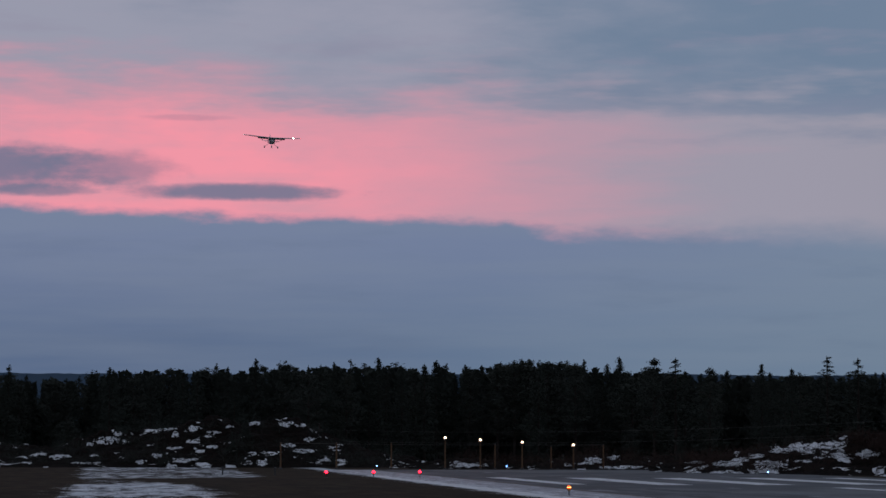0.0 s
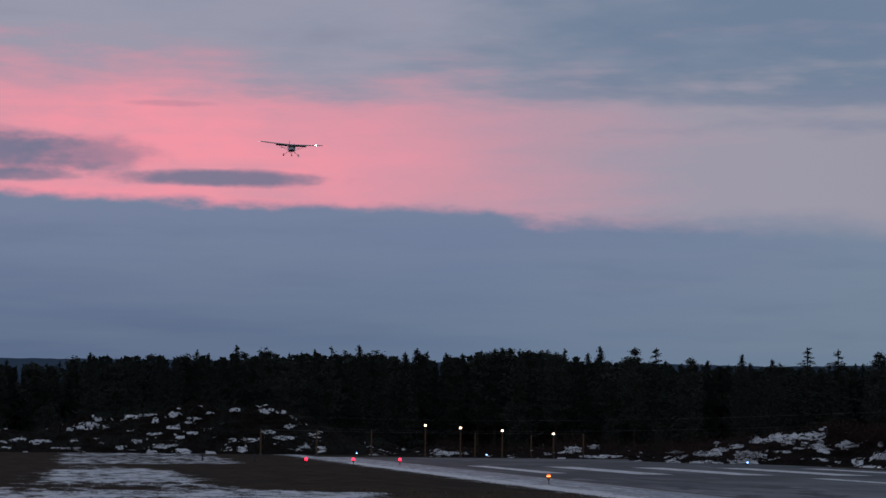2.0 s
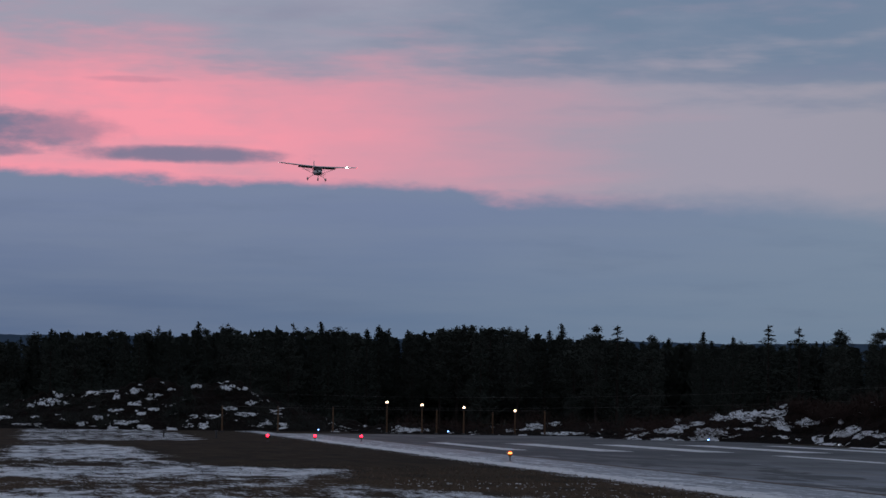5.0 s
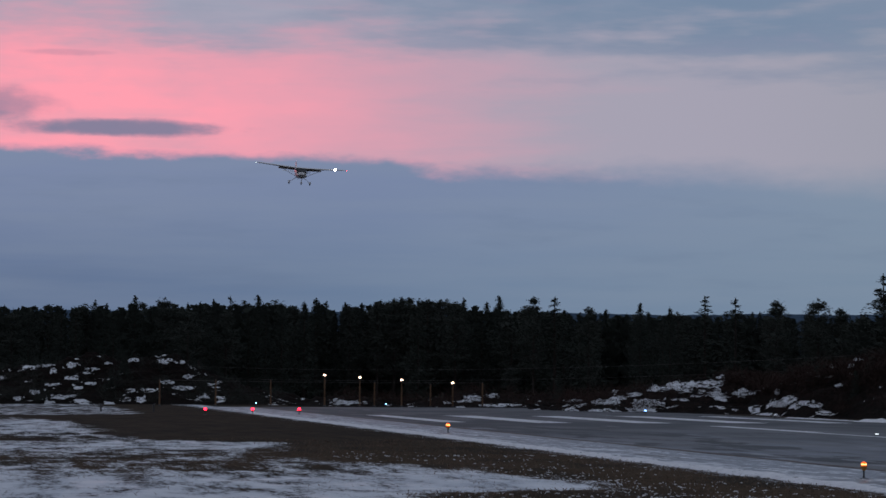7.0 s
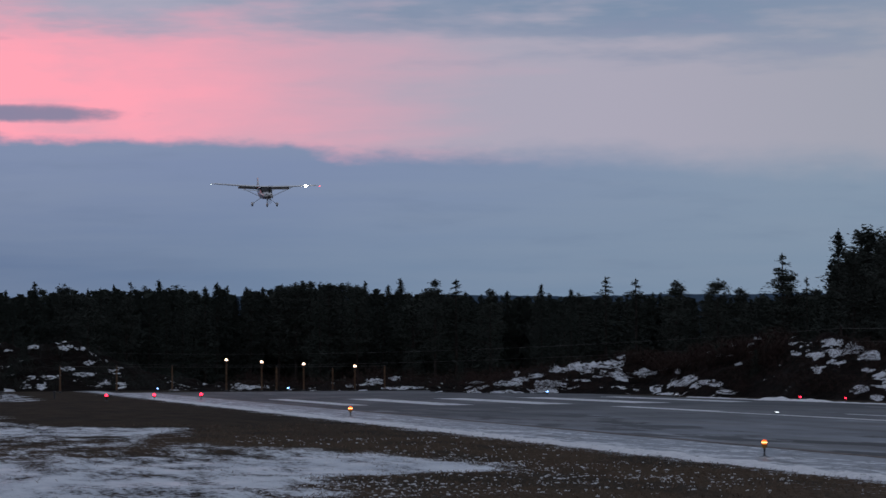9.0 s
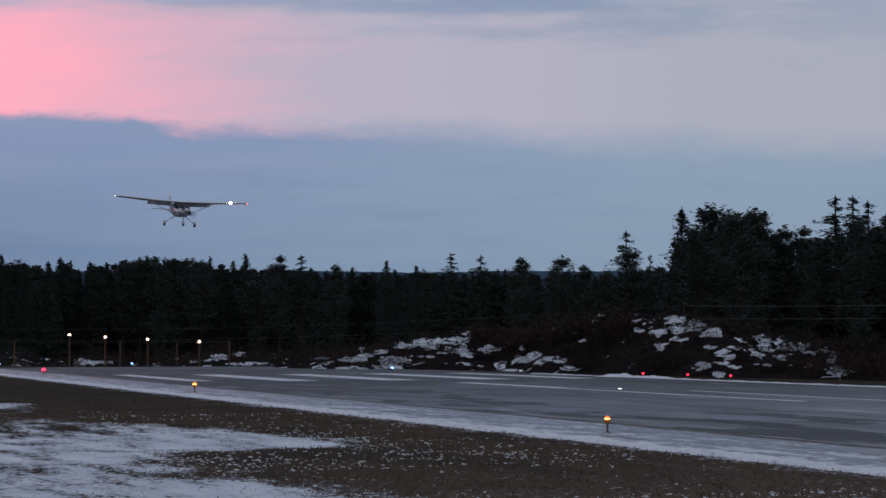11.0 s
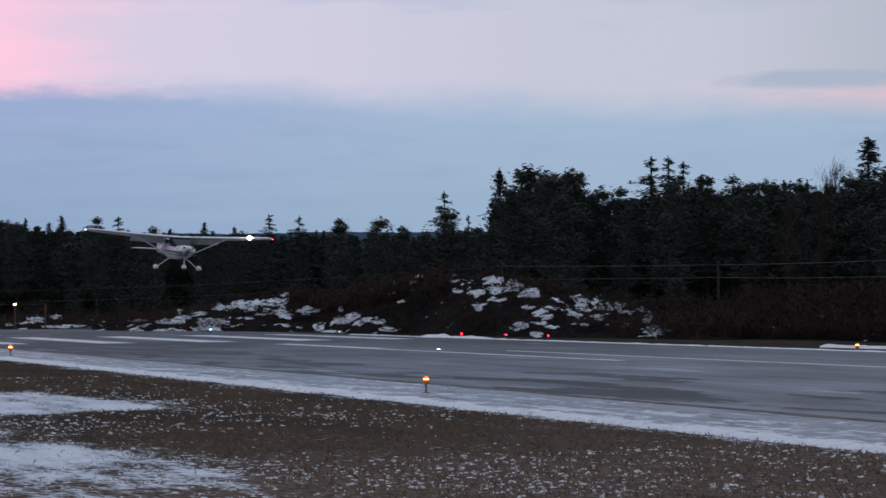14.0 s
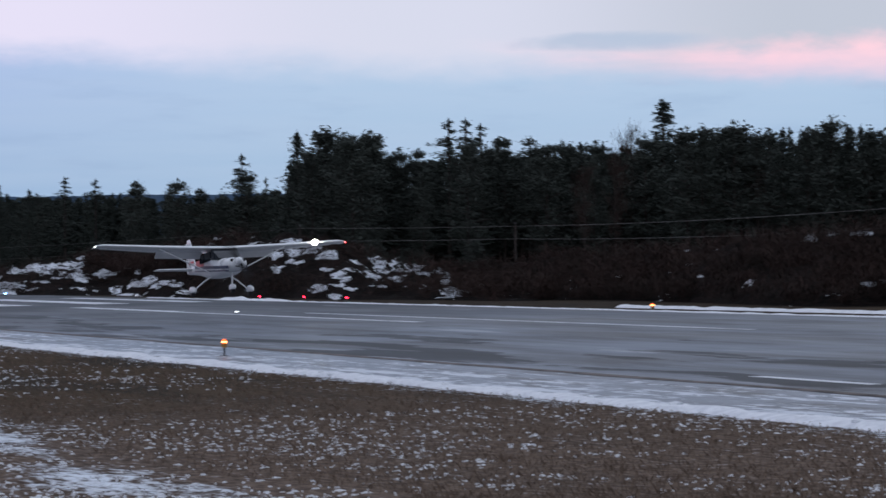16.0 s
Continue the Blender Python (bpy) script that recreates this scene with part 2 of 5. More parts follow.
def build_asphalt(n, i):
    p = place(n)
    x, y, z = n.split(p)
    drift = n.noise(n.scaled(p, 0.10, 0.05, 0), 1.0, 6.0, 0.6)
    streaks = n.noise(n.scaled(p, 0.42, 0.075, 0), 1.0, 6.0, 0.64)
    grain = n.noise(p, 30.0, 3.0)
    ice = n.step(n.math("ADD", n.math("MULTIPLY", drift, 0.6), n.math("MULTIPLY", streaks, 0.6)), 0.46, 0.74)
    base = n.mix(n.step(grain, 0.3, 0.7), (0.060, 0.062, 0.068), (0.098, 0.102, 0.110))
    base = n.mix(n.math("MULTIPLY", ice, 0.72), base, (0.305, 0.338, 0.392))
    # long dark wet tracks near the edge, pale rime towards the shoulder
    wet = n.noise(n.scaled(p, 0.34, 0.085, 3), 1.0, 6.0, 0.62)
    pool = n.step(n.math("SUBTRACT", wet, n.math("MULTIPLY", n.math("ABSOLUTE", n.math("SUBTRACT", x, 30.0)), 0.014)), 0.485, 0.53)
    base = n.mix(n.math("MULTIPLY", pool, 0.85), base, (0.020, 0.021, 0.025))
    rime = n.noise(n.scaled(p, 0.8, 0.16, 4), 1.0, 6.0, 0.66)
    rime = n.step(n.math("SUBTRACT", rime, n.math("MULTIPLY", n.math("SUBTRACT", x, 26.6), 0.030)), 0.46, 0.60)
    rime = n.math("MULTIPLY", rime, n.math("SUBTRACT", 1.0, pool))
    base = n.mix(n.math("MULTIPLY", rime, 0.4), base, (0.38, 0.40, 0.44))
    # far end darkened in the colour to hold its brightness down
    base = n.mix(n.math("MULTIPLY", n.step(n.math("ADD", y, n.math("MULTIPLY", drift, 60.0)), 105.0, 180.0), 0.85), base, (0.036, 0.038, 0.043))
    frost = n.math("MULTIPLY", n.step(streaks, 0.60, 0.68), n.step(drift, 0.46, 0.56))
    base = n.mix(n.math("MULTIPLY", frost, 0.35), base, (0.60, 0.63, 0.68))
    n.put(i["Base Color"], base)
    dry = n.math("ADD", 0.44, n.math("MULTIPLY", n.step(drift, 0.38, 0.62), 0.16))
    n.put(i["Roughness"], n.math("ADD", n.math("MULTIPLY", dry, n.math("SUBTRACT", 1.0, pool)), n.math("MULTIPLY", pool, 0.5)))
    n.put(i["Specular IOR Level"], n.math("SUBTRACT", 0.10, n.math("MULTIPLY", pool, 0.05)))
    bump(n, i, n.math("MULTIPLY", n.math("ADD", grain, n.math("MULTIPLY", streaks, 0.6)), n.math("SUBTRACT", 1.0, n.math("MULTIPLY", pool, 0.7))), 0.006, 0.4)


def build_paint(n, i):
    p = place(n)
    w = n.noise(n.scaled(p, 2.2, 0.25, 0), 1.0, 6.0, 0.65)
    n.put(i["Base Color"], n.mix(n.step(w, 0.30, 0.52), (0.20, 0.205, 0.22), (0.74, 0.76, 0.80)))
    n.put(i["Roughness"], n.math("ADD", 0.5, n.math("MULTIPLY", w, 0.3)))


def build_shoulder(n, i):
    p = place(n)
    x = n.split(p)[0]
    s = n.noise(n.scaled(p, 2.2, 0.12, 0), 1.0, 6.0, 0.65)
    f = n.noise(n.scaled(p, 4.0, 1.6, 0), 1.0, 6.0, 0.68)
    w = n.noise(n.scaled(p, 0.7, 0.30, 4), 1.0, 6.0, 0.62)
    lie = n.math("ADD", n.math("MULTIPLY", s, 1.0), n.math("ADD", n.math("MULTIPLY", f, 0.9), n.math("MULTIPLY", w, 0.9)))
    lie = n.math("SUBTRACT", lie, n.math("MULTIPLY", n.math("SUBTRACT", x, 22.8), 0.035))
    cover = n.step(lie, 1.35, 1.45)
    ice = n.mix(n.step(f, 0.3, 0.7), (0.14, 0.16, 0.195), (0.28, 0.315, 0.375))
    ice = n.mix(n.math("MULTIPLY", n.step(n.noise(n.scaled(p, 1.6, 0.2, 21), 1.0, 5.0, 0.6), 0.52, 0.62), 0.8), ice, (0.07, 0.068, 0.07))
    n.put(i["Base Color"], n.mix(n.math("MULTIPLY", cover, 0.85), ice, (0.80, 0.83, 0.88)))
    glaze = n.math("SUBTRACT", 1.0, cover)
    n.put(i["Roughness"], n.math("SUBTRACT", 0.75, n.math("MULTIPLY", glaze, 0.40)))
    n.put(i["Specular IOR Level"], n.math("ADD", 0.04, n.math("MULTIPLY", glaze, 0.06)))
    bump(n, i, n.math("ADD", n.math("MULTIPLY", f, n.math("ADD", 0.25, cover)), n.math("MULTIPLY", s, 0.5)), 0.04, 0.6)


def build_snow(n, i):
    f = n.noise(place(n), 5.0, 6.0, 0.6)
    n.put(i["Base Color"], n.mix(n.step(f, 0.3, 0.7), (0.68, 0.70, 0.74), (0.88, 0.90, 0.93)))
    i["Roughness"].default_value = 0.75
    bump(n, i, f, 0.03, 0.6)


def build_lying_snow(n, i):
    p = place(n)
    f = n.noise(n.scaled(p, 1.3, 0.5, 3.6), 1.0, 6.0, 0.70)
    g = n.noise(p, 6.0, 4.0, 0.6)
    heath = n.mix(n.step(g, 0.35, 0.65), (0.008, 0.008, 0.007), (0.028, 0.020, 0.017))
    n.put(i["Base Color"], n.mix(n.step(f, 0.41, 0.47), heath, n.mix(n.step(g, 0.3, 0.7), (0.62, 0.66, 0.72), (0.84, 0.87, 0.91))))
    i["Roughness"].default_value = 0.85
    i["Specular IOR Level"].default_value = 0.1
    bump(n, i, n.math("ADD", f, n.math("MULTIPLY", g, 0.4)), 0.12, 0.8)


def build_knoll(n, i, thaw=0.0):
    p = place(n)
    nz = n.split(n.add("ShaderNodeNewGeometry").outputs["Normal"])[2]
    big = n.noise(n.scaled(p, 0.13, 0.10, 0.35), 1.0, 3.0, 0.5)
    mid = n.noise(n.scaled(p, 0.52, 0.36, 1.1), 1.0, 5.0, 0.58)
    fine = n.noise(p, 2.4, 4.0, 0.6)
    heath = n.mix(n.step(fine, 0.35, 0.65), (0.005, 0.005, 0.004), (0.014, 0.009, 0.008))
    rock = n.mix(n.step(fine, 0.3, 0.7), (0.010, 0.010, 0.010), (0.026, 0.024, 0.022))
    soil = n.mix(n.step(mid, 0.56, 0.64), heath, rock)
    lie = n.math("ADD", n.math("ADD", mid, n.math("MULTIPLY", big, 0.42)), n.math("MULTIPLY", n.math("SUBTRACT", fine, 0.5), 0.34))
    lie = n.math("ADD", lie, n.math("MULTIPLY", n.math("SUBTRACT", nz, 0.75), 0.12))
    cover = n.step(lie, 0.782 + thaw, 0.804 + thaw)
    n.put(i["Base Color"], n.mix(cover, soil, SNOW))
    i["Roughness"].default_value = 0.95
    i["Specular IOR Level"].default_value = 0.05
    bump(n, i, n.math("ADD", fine, n.math("MULTIPLY", cover, 0.5)), 0.25, 0.8)


def build_leaf(dark, light):
    def build(n, i):
        r = n.add("ShaderNodeNewGeometry").outputs["Random Per Island"]
        o = n.add("ShaderNodeObjectInfo").outputs["Random"]
        k = n.math("ADD", n.math("MULTIPLY", r, 0.7), n.math("MULTIPLY", o, 0.3))
        n.put(i["Base Color"], n.mix(k, dark, light))
        i["Roughness"].default_value = 0.9
        i["Specular IOR Level"].default_value = 0.04
    return build


def build_bark(n, i):
    v = n.noise(n.scaled(local(n), 6, 6, 1.2), 1.0, 5.0)
    n.put(i["Base Color"], n.mix(n.step(v, 0.3, 0.7), (0.02, 0.016, 0.014), (0.05, 0.038, 0.032)))
    i["Roughness"].default_value = 0.9


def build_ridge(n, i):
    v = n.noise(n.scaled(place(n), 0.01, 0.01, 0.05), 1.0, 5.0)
    # blue of the air in between, put into the forest's base colour
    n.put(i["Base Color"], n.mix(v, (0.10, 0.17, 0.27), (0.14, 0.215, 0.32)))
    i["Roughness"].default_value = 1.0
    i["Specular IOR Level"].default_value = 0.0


M = {
    "ground": material("frozen_grass", build_ground), "asphalt": material("icy_asphalt", build_asphalt),
    "paint": material("runway_paint", build_paint), "shoulder": material("icy_shoulder", build_shoulder),
    "edge_brown": plain("frozen_grit", (0.115, 0.095, 0.085), 0.8, 0, 0.5, 1.5), "snow": material("old_snow", build_snow), "lying_snow": material("lying_snow", build_lying_snow), "knoll": material("snowy_rock_heath", lambda n, i: build_knoll(n, i, 0.085)), "bank": material("brown_heath", lambda n, i: build_knoll(n, i, 0.16)), "scrub": material("dark_heath", lambda n, i: build_knoll(n, i, 0.105)),
    "spruce": material("spruce_needles", build_leaf((0.038, 0.046, 0.041), (0.052, 0.061, 0.052))),
    "pine": material("pine_needles", build_leaf((0.050, 0.058, 0.052), (0.064, 0.073, 0.063))),
    "twig": material("bare_twigs", build_leaf((0.034, 0.022, 0.019), (0.066, 0.042, 0.036))),
    "dusk_twig": material("dark_twigs", build_leaf((0.020, 0.016, 0.014), (0.042, 0.030, 0.026))),
    "straw": material("dry_grass", build_leaf((0.085, 0.062, 0.048), (0.25, 0.185, 0.14))),
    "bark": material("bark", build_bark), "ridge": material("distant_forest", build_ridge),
    "pole": plain("weathered_pole", (0.15, 0.085, 0.045), 0.85, 0, 0.3),
    "wire": plain("aluminium_wire", (0.14, 0.135, 0.13), 0.6, 0.3),
    "steel": plain("dark_steel", (0.08, 0.08, 0.085), 0.5, 0.7),
    "yellow": plain("yellow_housing", (0.42, 0.20, 0.04), 0.5),
    "redhood": plain("red_housing", (0.30, 0.05, 0.04), 0.5),
    "lamp_amber": glowing("amber_lamp", (1.0, 0.12, 0.015), 1.6),
    "lamp_warm": glowing("warm_lamp", (1.0, 0.66, 0.46), 8.0),
    "lamp_red": glowing("red_lamp", (1.0, 0.014, 0.04), 9.0),
    "lamp_blue": glowing("blue_lamp", (0.20, 0.42, 1.0), 9.0),
    "lamp_white": glowing("white_lamp", (0.9, 0.95, 1.0), 2.5),
    "lamp_core": glowing("hot_lamp_core", (1.0, 0.50, 0.14), 5.0),
    "lamp_tip": glowing("tip_lamp", (0.85, 1.0, 0.92), 2.5),
    "lamp_landing": glowing("landing_lamp", (1.0, 0.95, 0.84), 32.0),
    "lamp_nav_red": glowing("nav_red_lamp", (1.0, 0.05, 0.05), 8.0),
    "white": plain("white_aircraft_paint", (0.82, 0.83, 0.84), 0.2, 0, 0.04, 3.0, 0.3),
    "navy": plain("navy_stripe_paint", (0.02, 0.025, 0.06), 0.35, 0, 0.05),
    "redpaint": plain("red_stripe_paint", (0.55, 0.10, 0.10), 0.35, 0, 0.05),
    "rubber": plain("tyre_rubber", (0.02, 0.02, 0.021), 0.8),
    "glass": plain("dark_cabin_glass", (0.02, 0.024, 0.03), 0.05, 0, 0.05, 8.0, 0.22),
}

# ---------------------------------------------------------------- mesh helpers


def mesh_from(name, verts, faces, mat, smooth=False):
    me = bpy.data.meshes.new(name)
    me.from_pydata([tuple(v) for v in verts], [], [tuple(f) for f in faces])
    me.materials.append(mat)
    if smooth:
        me.polygons.foreach_set("use_smooth", [True] * len(me.polygons))
    me.update()
    return me


def mesh_part(name, verts, faces, mat, parent=None, label="", smooth=False):
    ob = new(name, mesh_from(name, verts, faces, mat, smooth))
    ob.parent = parent
    return tagged(ob, label) if label else ob


def part(name, bm, mat, parent=None, label="", smooth=False):
    me = bpy.data.meshes.new(name)
    bm.normal_update()
    bm.to_mesh(me)
    bm.free()
    me.materials.append(mat)
    if smooth:
        me.polygons.foreach_set("use_smooth", [True] * len(me.polygons))
    ob = new(name, me)
    ob.parent = parent
    return tagged(ob, label) if label else ob


def thing(name, label, category, group="", at=None):
    ob = new(name)
    ob.empty_display_size = 0.3
    if at is not None:
        ob.matrix_basis = at
    return tagged(ob, label, category, group)


def tube(points, radii, sides=8, caps=True):
    """Verts and faces of a tapered tube along points."""
    verts, faces = [], []
    pts = [Vector(p) for p in points]
    for k, (p, r) in enumerate(zip(pts, radii)):
        d = (pts[min(k + 1, len(pts) - 1)] - pts[max(k - 1, 0)]).normalized()
        a = d.orthogonal().normalized()
        b = d.cross(a)
        for s in range(sides):
            w = 2 * math.pi * s / sides
            verts.append(p + (a * math.cos(w) + b * math.sin(w)) * r)
    for k in range(len(pts) - 1):
        for s in range(sides):
            t = (s + 1) % sides
            faces.append((k * sides + s, k * sides + t, (k + 1) * sides + t, (k + 1) * sides + s))
    if caps:
        faces.append(tuple(reversed(range(sides))))
        faces.append(tuple(range((len(pts) - 1) * sides, len(pts) * sides)))
    return verts, faces


def lathe(profile, sides=14):
    """A turned shape round z: profile of (radius, z)."""
    return tube([(0, 0, z) for r, z in profile], [r for r, z in profile], sides)


def joined(*shapes):
    verts, faces = [], []
    for v, f in shapes:
        o = len(verts)
        verts += list(v)
        faces += [tuple(i + o for i in q) for q in f]
    return verts, faces


def grid(xs, ys, height):
    verts = [(x, y, height(x, y)) for y in ys for x in xs]
    w = len(xs)
    faces = [(j * w + i, j * w + i + 1, (j + 1) * w + i + 1, (j + 1) * w + i) for j in range(len(ys) - 1) for i in range(w - 1)]
    return verts, faces


def steps(lo, hi, d):
    k = max(1, round((hi - lo) / d))
    return [lo + (hi - lo) * i / k for i in range(k + 1)]


def fbm(x, y, z=0.0, octaves=4):
    return noise.fractal(Vector((x, y, z)), 1.0, 2.0, octaves)


def polar(azimuth, distance):
    return distance * math.sin(radians(azimuth)), distance * math.cos(radians(azimuth))

# ---------------------------------------------------------------- ground, runway, verges
XS = [-4500, -1500, -500, -150, -60] + steps(-30, 22, 0.8) + [40, 58, 90, 200, 600, 1500, 4500]
YS = [-4500, -1200, -300, -60, 0, 15] + steps(26, 140, 0.8) + [170, 200, 260, 400, 900, 2000, 4800]


def relief(x, y):
    if -30 < x < 21.5 and 26 < y < 140:
        return 0.05 * fbm(x * 0.35, y * 0.25) * min(1, (21.5 - x) / 3, (y - 26) / 4, (140 - y) / 6)
    return 0.0


v, f = grid(XS, YS, relief)
ground = tagged(mesh_part("ground", v, f, M["ground"], None, "", True), "brown frozen grass with patches of old snow", "ground", "", "structure")

RUN_L, RUN_R, RUN_END = 26.6, 59.4, 246.0


def slab(x0, x1, y0, y1, z0, z1):
    verts = [(x, y, z) for z in (z0, z1) for x, y in ((x0, y0), (x1, y0), (x1, y1), (x0, y1))]
    return verts, [(3, 2, 1, 0), (4, 5, 6, 7), (0, 1, 5, 4), (1, 2, 6, 5), (2, 3, 7, 6), (3, 0, 4, 7)]


v, f = slab(RUN_L, RUN_R, -400, RUN_END, -0.3, 0.03)
runway = tagged(mesh_part("runway", v, f, M["asphalt"]), "grey icy asphalt runway with streaks of snow", "runway", "", "structure")

random.seed(4)
for x, y0, y1, w in ((30.0, 158, 190, 1.5), (36.0, 156, 188, 2.3), (42.5, 156, 187, 2.3), (49.2, 157, 188, 2.3), (55.5, 158, 188, 1.6)):
    v, f = slab(x - w / 2, x + w / 2, y0, y1, 0.0, 0.036)
    mesh_part("threshold_stripe", v, f, M["paint"], runway, "worn white threshold stripe under ice")
for x, y0, y1, w in ((47.0, 76, 118, 0.35), (43.3, 96, 128, 0.5), (43.6, 128, 146, 1.0), (28.8, 42.0, 46.5, 0.35)):
    v, f = slab(x - w / 2, x + w / 2, y0, y1, 0.0, 0.034)
    mesh_part("painted_line", v, f, M["paint"], runway, "faded white painted line")

# icy shoulder between runway and grass, with a low ploughed bank of snow along the grass
v, f = grid(steps(21.7, 26.6, 0.5), steps(20, 246, 1.0), lambda x, y: 0.012 + 0.02 * max(0, fbm(x * 0.9, y * 0.3, 5)))
tagged(mesh_part("icy_shoulder", v, f, M["shoulder"], None, "", True), "icy snow-streaked shoulder beside the runway", "road shoulder", "", "structure")


# a narrow brown strip where the shoulder meets the asphalt
v, f = grid([26.45, 26.55, 26.7, 26.8], steps(20, 246, 1.0), lambda x, y: 0.020 + (0.022 if 26.5 < x < 26.75 else 0.0))
v = [(x + 0.12 * fbm(y * 0.25, x * 3, 8.0), y, z) for x, y, z in v]
tagged(mesh_part("grit_strip", v, f, M["edge_brown"], None, "", True), "brown strip along the runway edge", "road edge", "", "structure")


def snow_bank(name, x0, x1, y0, y1, tall, seed, label, dy=0.5):
    """A ploughed ridge along y with a ragged foot."""
    rows, ys = 9, steps(y0, y1, dy)
    verts, faces = [], []
    for y in ys:
        a = x0 + 0.35 * fbm(y * 0.35, seed) + 0.12 * fbm(y * 1.6, seed + 3)
        b = x1 + 0.45 * fbm(y * 0.3, seed + 9) + 0.15 * fbm(y * 1.4, seed + 5)
        for k in range(rows):
            u = k / (rows - 1)
            x = a + (b - a) * u
            h = math.sin(math.pi * u) ** 0.7 * tall * (0.75 + 0.6 * fbm(x * 1.2, y * 0.8, seed)) - 0.02 * (u in (0.0, 1.0))
            verts.append((x, y, max(h, 0.005) if 0 < k < rows - 1 else -0.03))
    for j in range(len(ys) - 1):
        for k in range(rows - 1):
            faces.append((j * rows + k, j * rows + k + 1, (j + 1) * rows + k + 1, (j + 1) * rows + k))
    return tagged(mesh_part(name, verts, faces, M["snow"], None, "", True), label, "snow bank", "ploughed snow")


near_ridge = snow_bank("snow_bank", 21.35, 22.15, 22, 200, 0.12, 1.0, "low ploughed ridge of old snow along the grass")
# clods thrown up by the plough along the ridge
CLODS = []
for k in range(5):
    bm = bmesh.new()
    bmesh.ops.create_icosphere(bm, subdivisions=1, radius=1.0)
    for q in bm.verts:
        q.co *= 0.8 + 0.5 * noise.noise(q.co * 1.7 + Vector((k * 5.0, 0, 0)))
        q.co.z *= 0.6
    me = bpy.data.meshes.new("clod")
    bm.to_mesh(me)
    bm.free()
    me.materials.append(M["snow"])
    CLODS.append(me)
for k in range(150):
    y = 27 + 75 * random.random() ** 1.4
    x = random.gauss(21.72, 0.22)
    ob = new("clod", CLODS[k % 5])
    r = 0.035 + 0.085 * random.random() ** 2
    ob.parent = near_ridge
    ob.matrix_basis = pose(x, y, max(0.02, 0.09 - 0.22 * abs(x - 21.75)), 0, 0, 73 * k) @ Matrix.Diagonal((r * 1.3, r, r, 1))
snow_bank("snow_bank", 59.5, 60.3, 70, 182, 0.09, 22.0, "thin ploughed ridge of snow on the far verge", 0.8)
snow_bank("snow_bank", 63.4, 64.8, 70, 116, 0.16, 32.0, "thin second ridge of snow on the far verge", 0.8)


def mound(name, x, y, rx, ry, h, label):
    verts, faces = grid(steps(-1, 1, 0.1), steps(-1, 1, 0.1),
                        lambda u, w: max(0.0, 1 - u * u - w * w) ** 0.8 * (1 + 0.8 * fbm(u * 2.5, w * 2.5, x)) * h - 0.03)
    verts = [(x + p[0] * rx, y + p[1] * ry, p[2]) for p in verts]
    return tagged(mesh_part(name, verts, faces, M["snow"], None, "", True), label, "snow pile", "ploughed snow")


mound("snow_heap", 60.3, 164, 1.6, 3.6, 0.20, "low heap of ploughed snow at the runway edge")
mound("snow_heap", 60.8, 160, 1.0, 5.0, 0.15, "low heap of ploughed snow at the runway edge")

# ---------------------------------------------------------------- rocky knolls behind the runway


def smooth_table(table, a):
    if a <= table[0][0]:
        return table[0][1]
    for (a0, e0), (a1, e1) in zip(table, table[1:]):
        if a <= a1:
            u = (a - a0) / (a1 - a0)
            u = u * u * (3 - 2 * u)
            return e0 + (e1 - e0) * u
    return table[-1][1]


def knoll_height(crest, foot, seed, a, d, rise=18, back=38):
    """The ground of a rocky rise at a bearing, d metres behind its foot."""
    x, y = polar(a, smooth_table(foot, a) + d)
    h = smooth_table(crest, a)
    u = min(1, max(0, d / rise))
    w = min(1, (back - d) / (back - rise))
    s = (u * u * (3 - 2 * u)) ** 0.75 * w ** 0.6
    crag = fbm(x * 0.16, y * 0.16, seed, 5)
    ledge = abs(fbm(x * 0.45, y * 0.3, seed + 8, 4))
    return x, y, h * s * (1 + 0.28 * crag) + s * (0.75 * ledge + 0.28 * fbm(x * 1.3, y * 1.1, seed + 4, 3)) - 0.12


def knoll(name, crest, foot, seed, label, patches=(), grow=1.35, back=38, da=0.07, mat="knoll"):
    """A rocky rise seen across the runway. crest: (bearing, height of the crest); foot: (bearing, distance of its foot);
    patches: lying snow, by bearing and elevation of its middle, half its width and half its height, in degrees."""
    a0, a1 = crest[0][0], crest[-1][0]
    azs, ds = steps(a0, a1, da), steps(0, back, 0.42)
    verts = [knoll_height(crest, foot, seed, a, d) for d in ds for a in azs]
    w = len(azs)
    faces = [(j * w + i, j * w + i + 1, (j + 1) * w + i + 1, (j + 1) * w + i) for j in range(len(ds) - 1) for i in range(w - 1)]
    hill = tagged(mesh_part(name, verts, faces, M[mat], None, "", True), label, "rocky hillside", "", "structure")
    for a, e, hw, hh in patches:
        lie_snow(hill, crest, foot, seed, a, e, hw * grow, hh * grow * 0.93)
    return hill


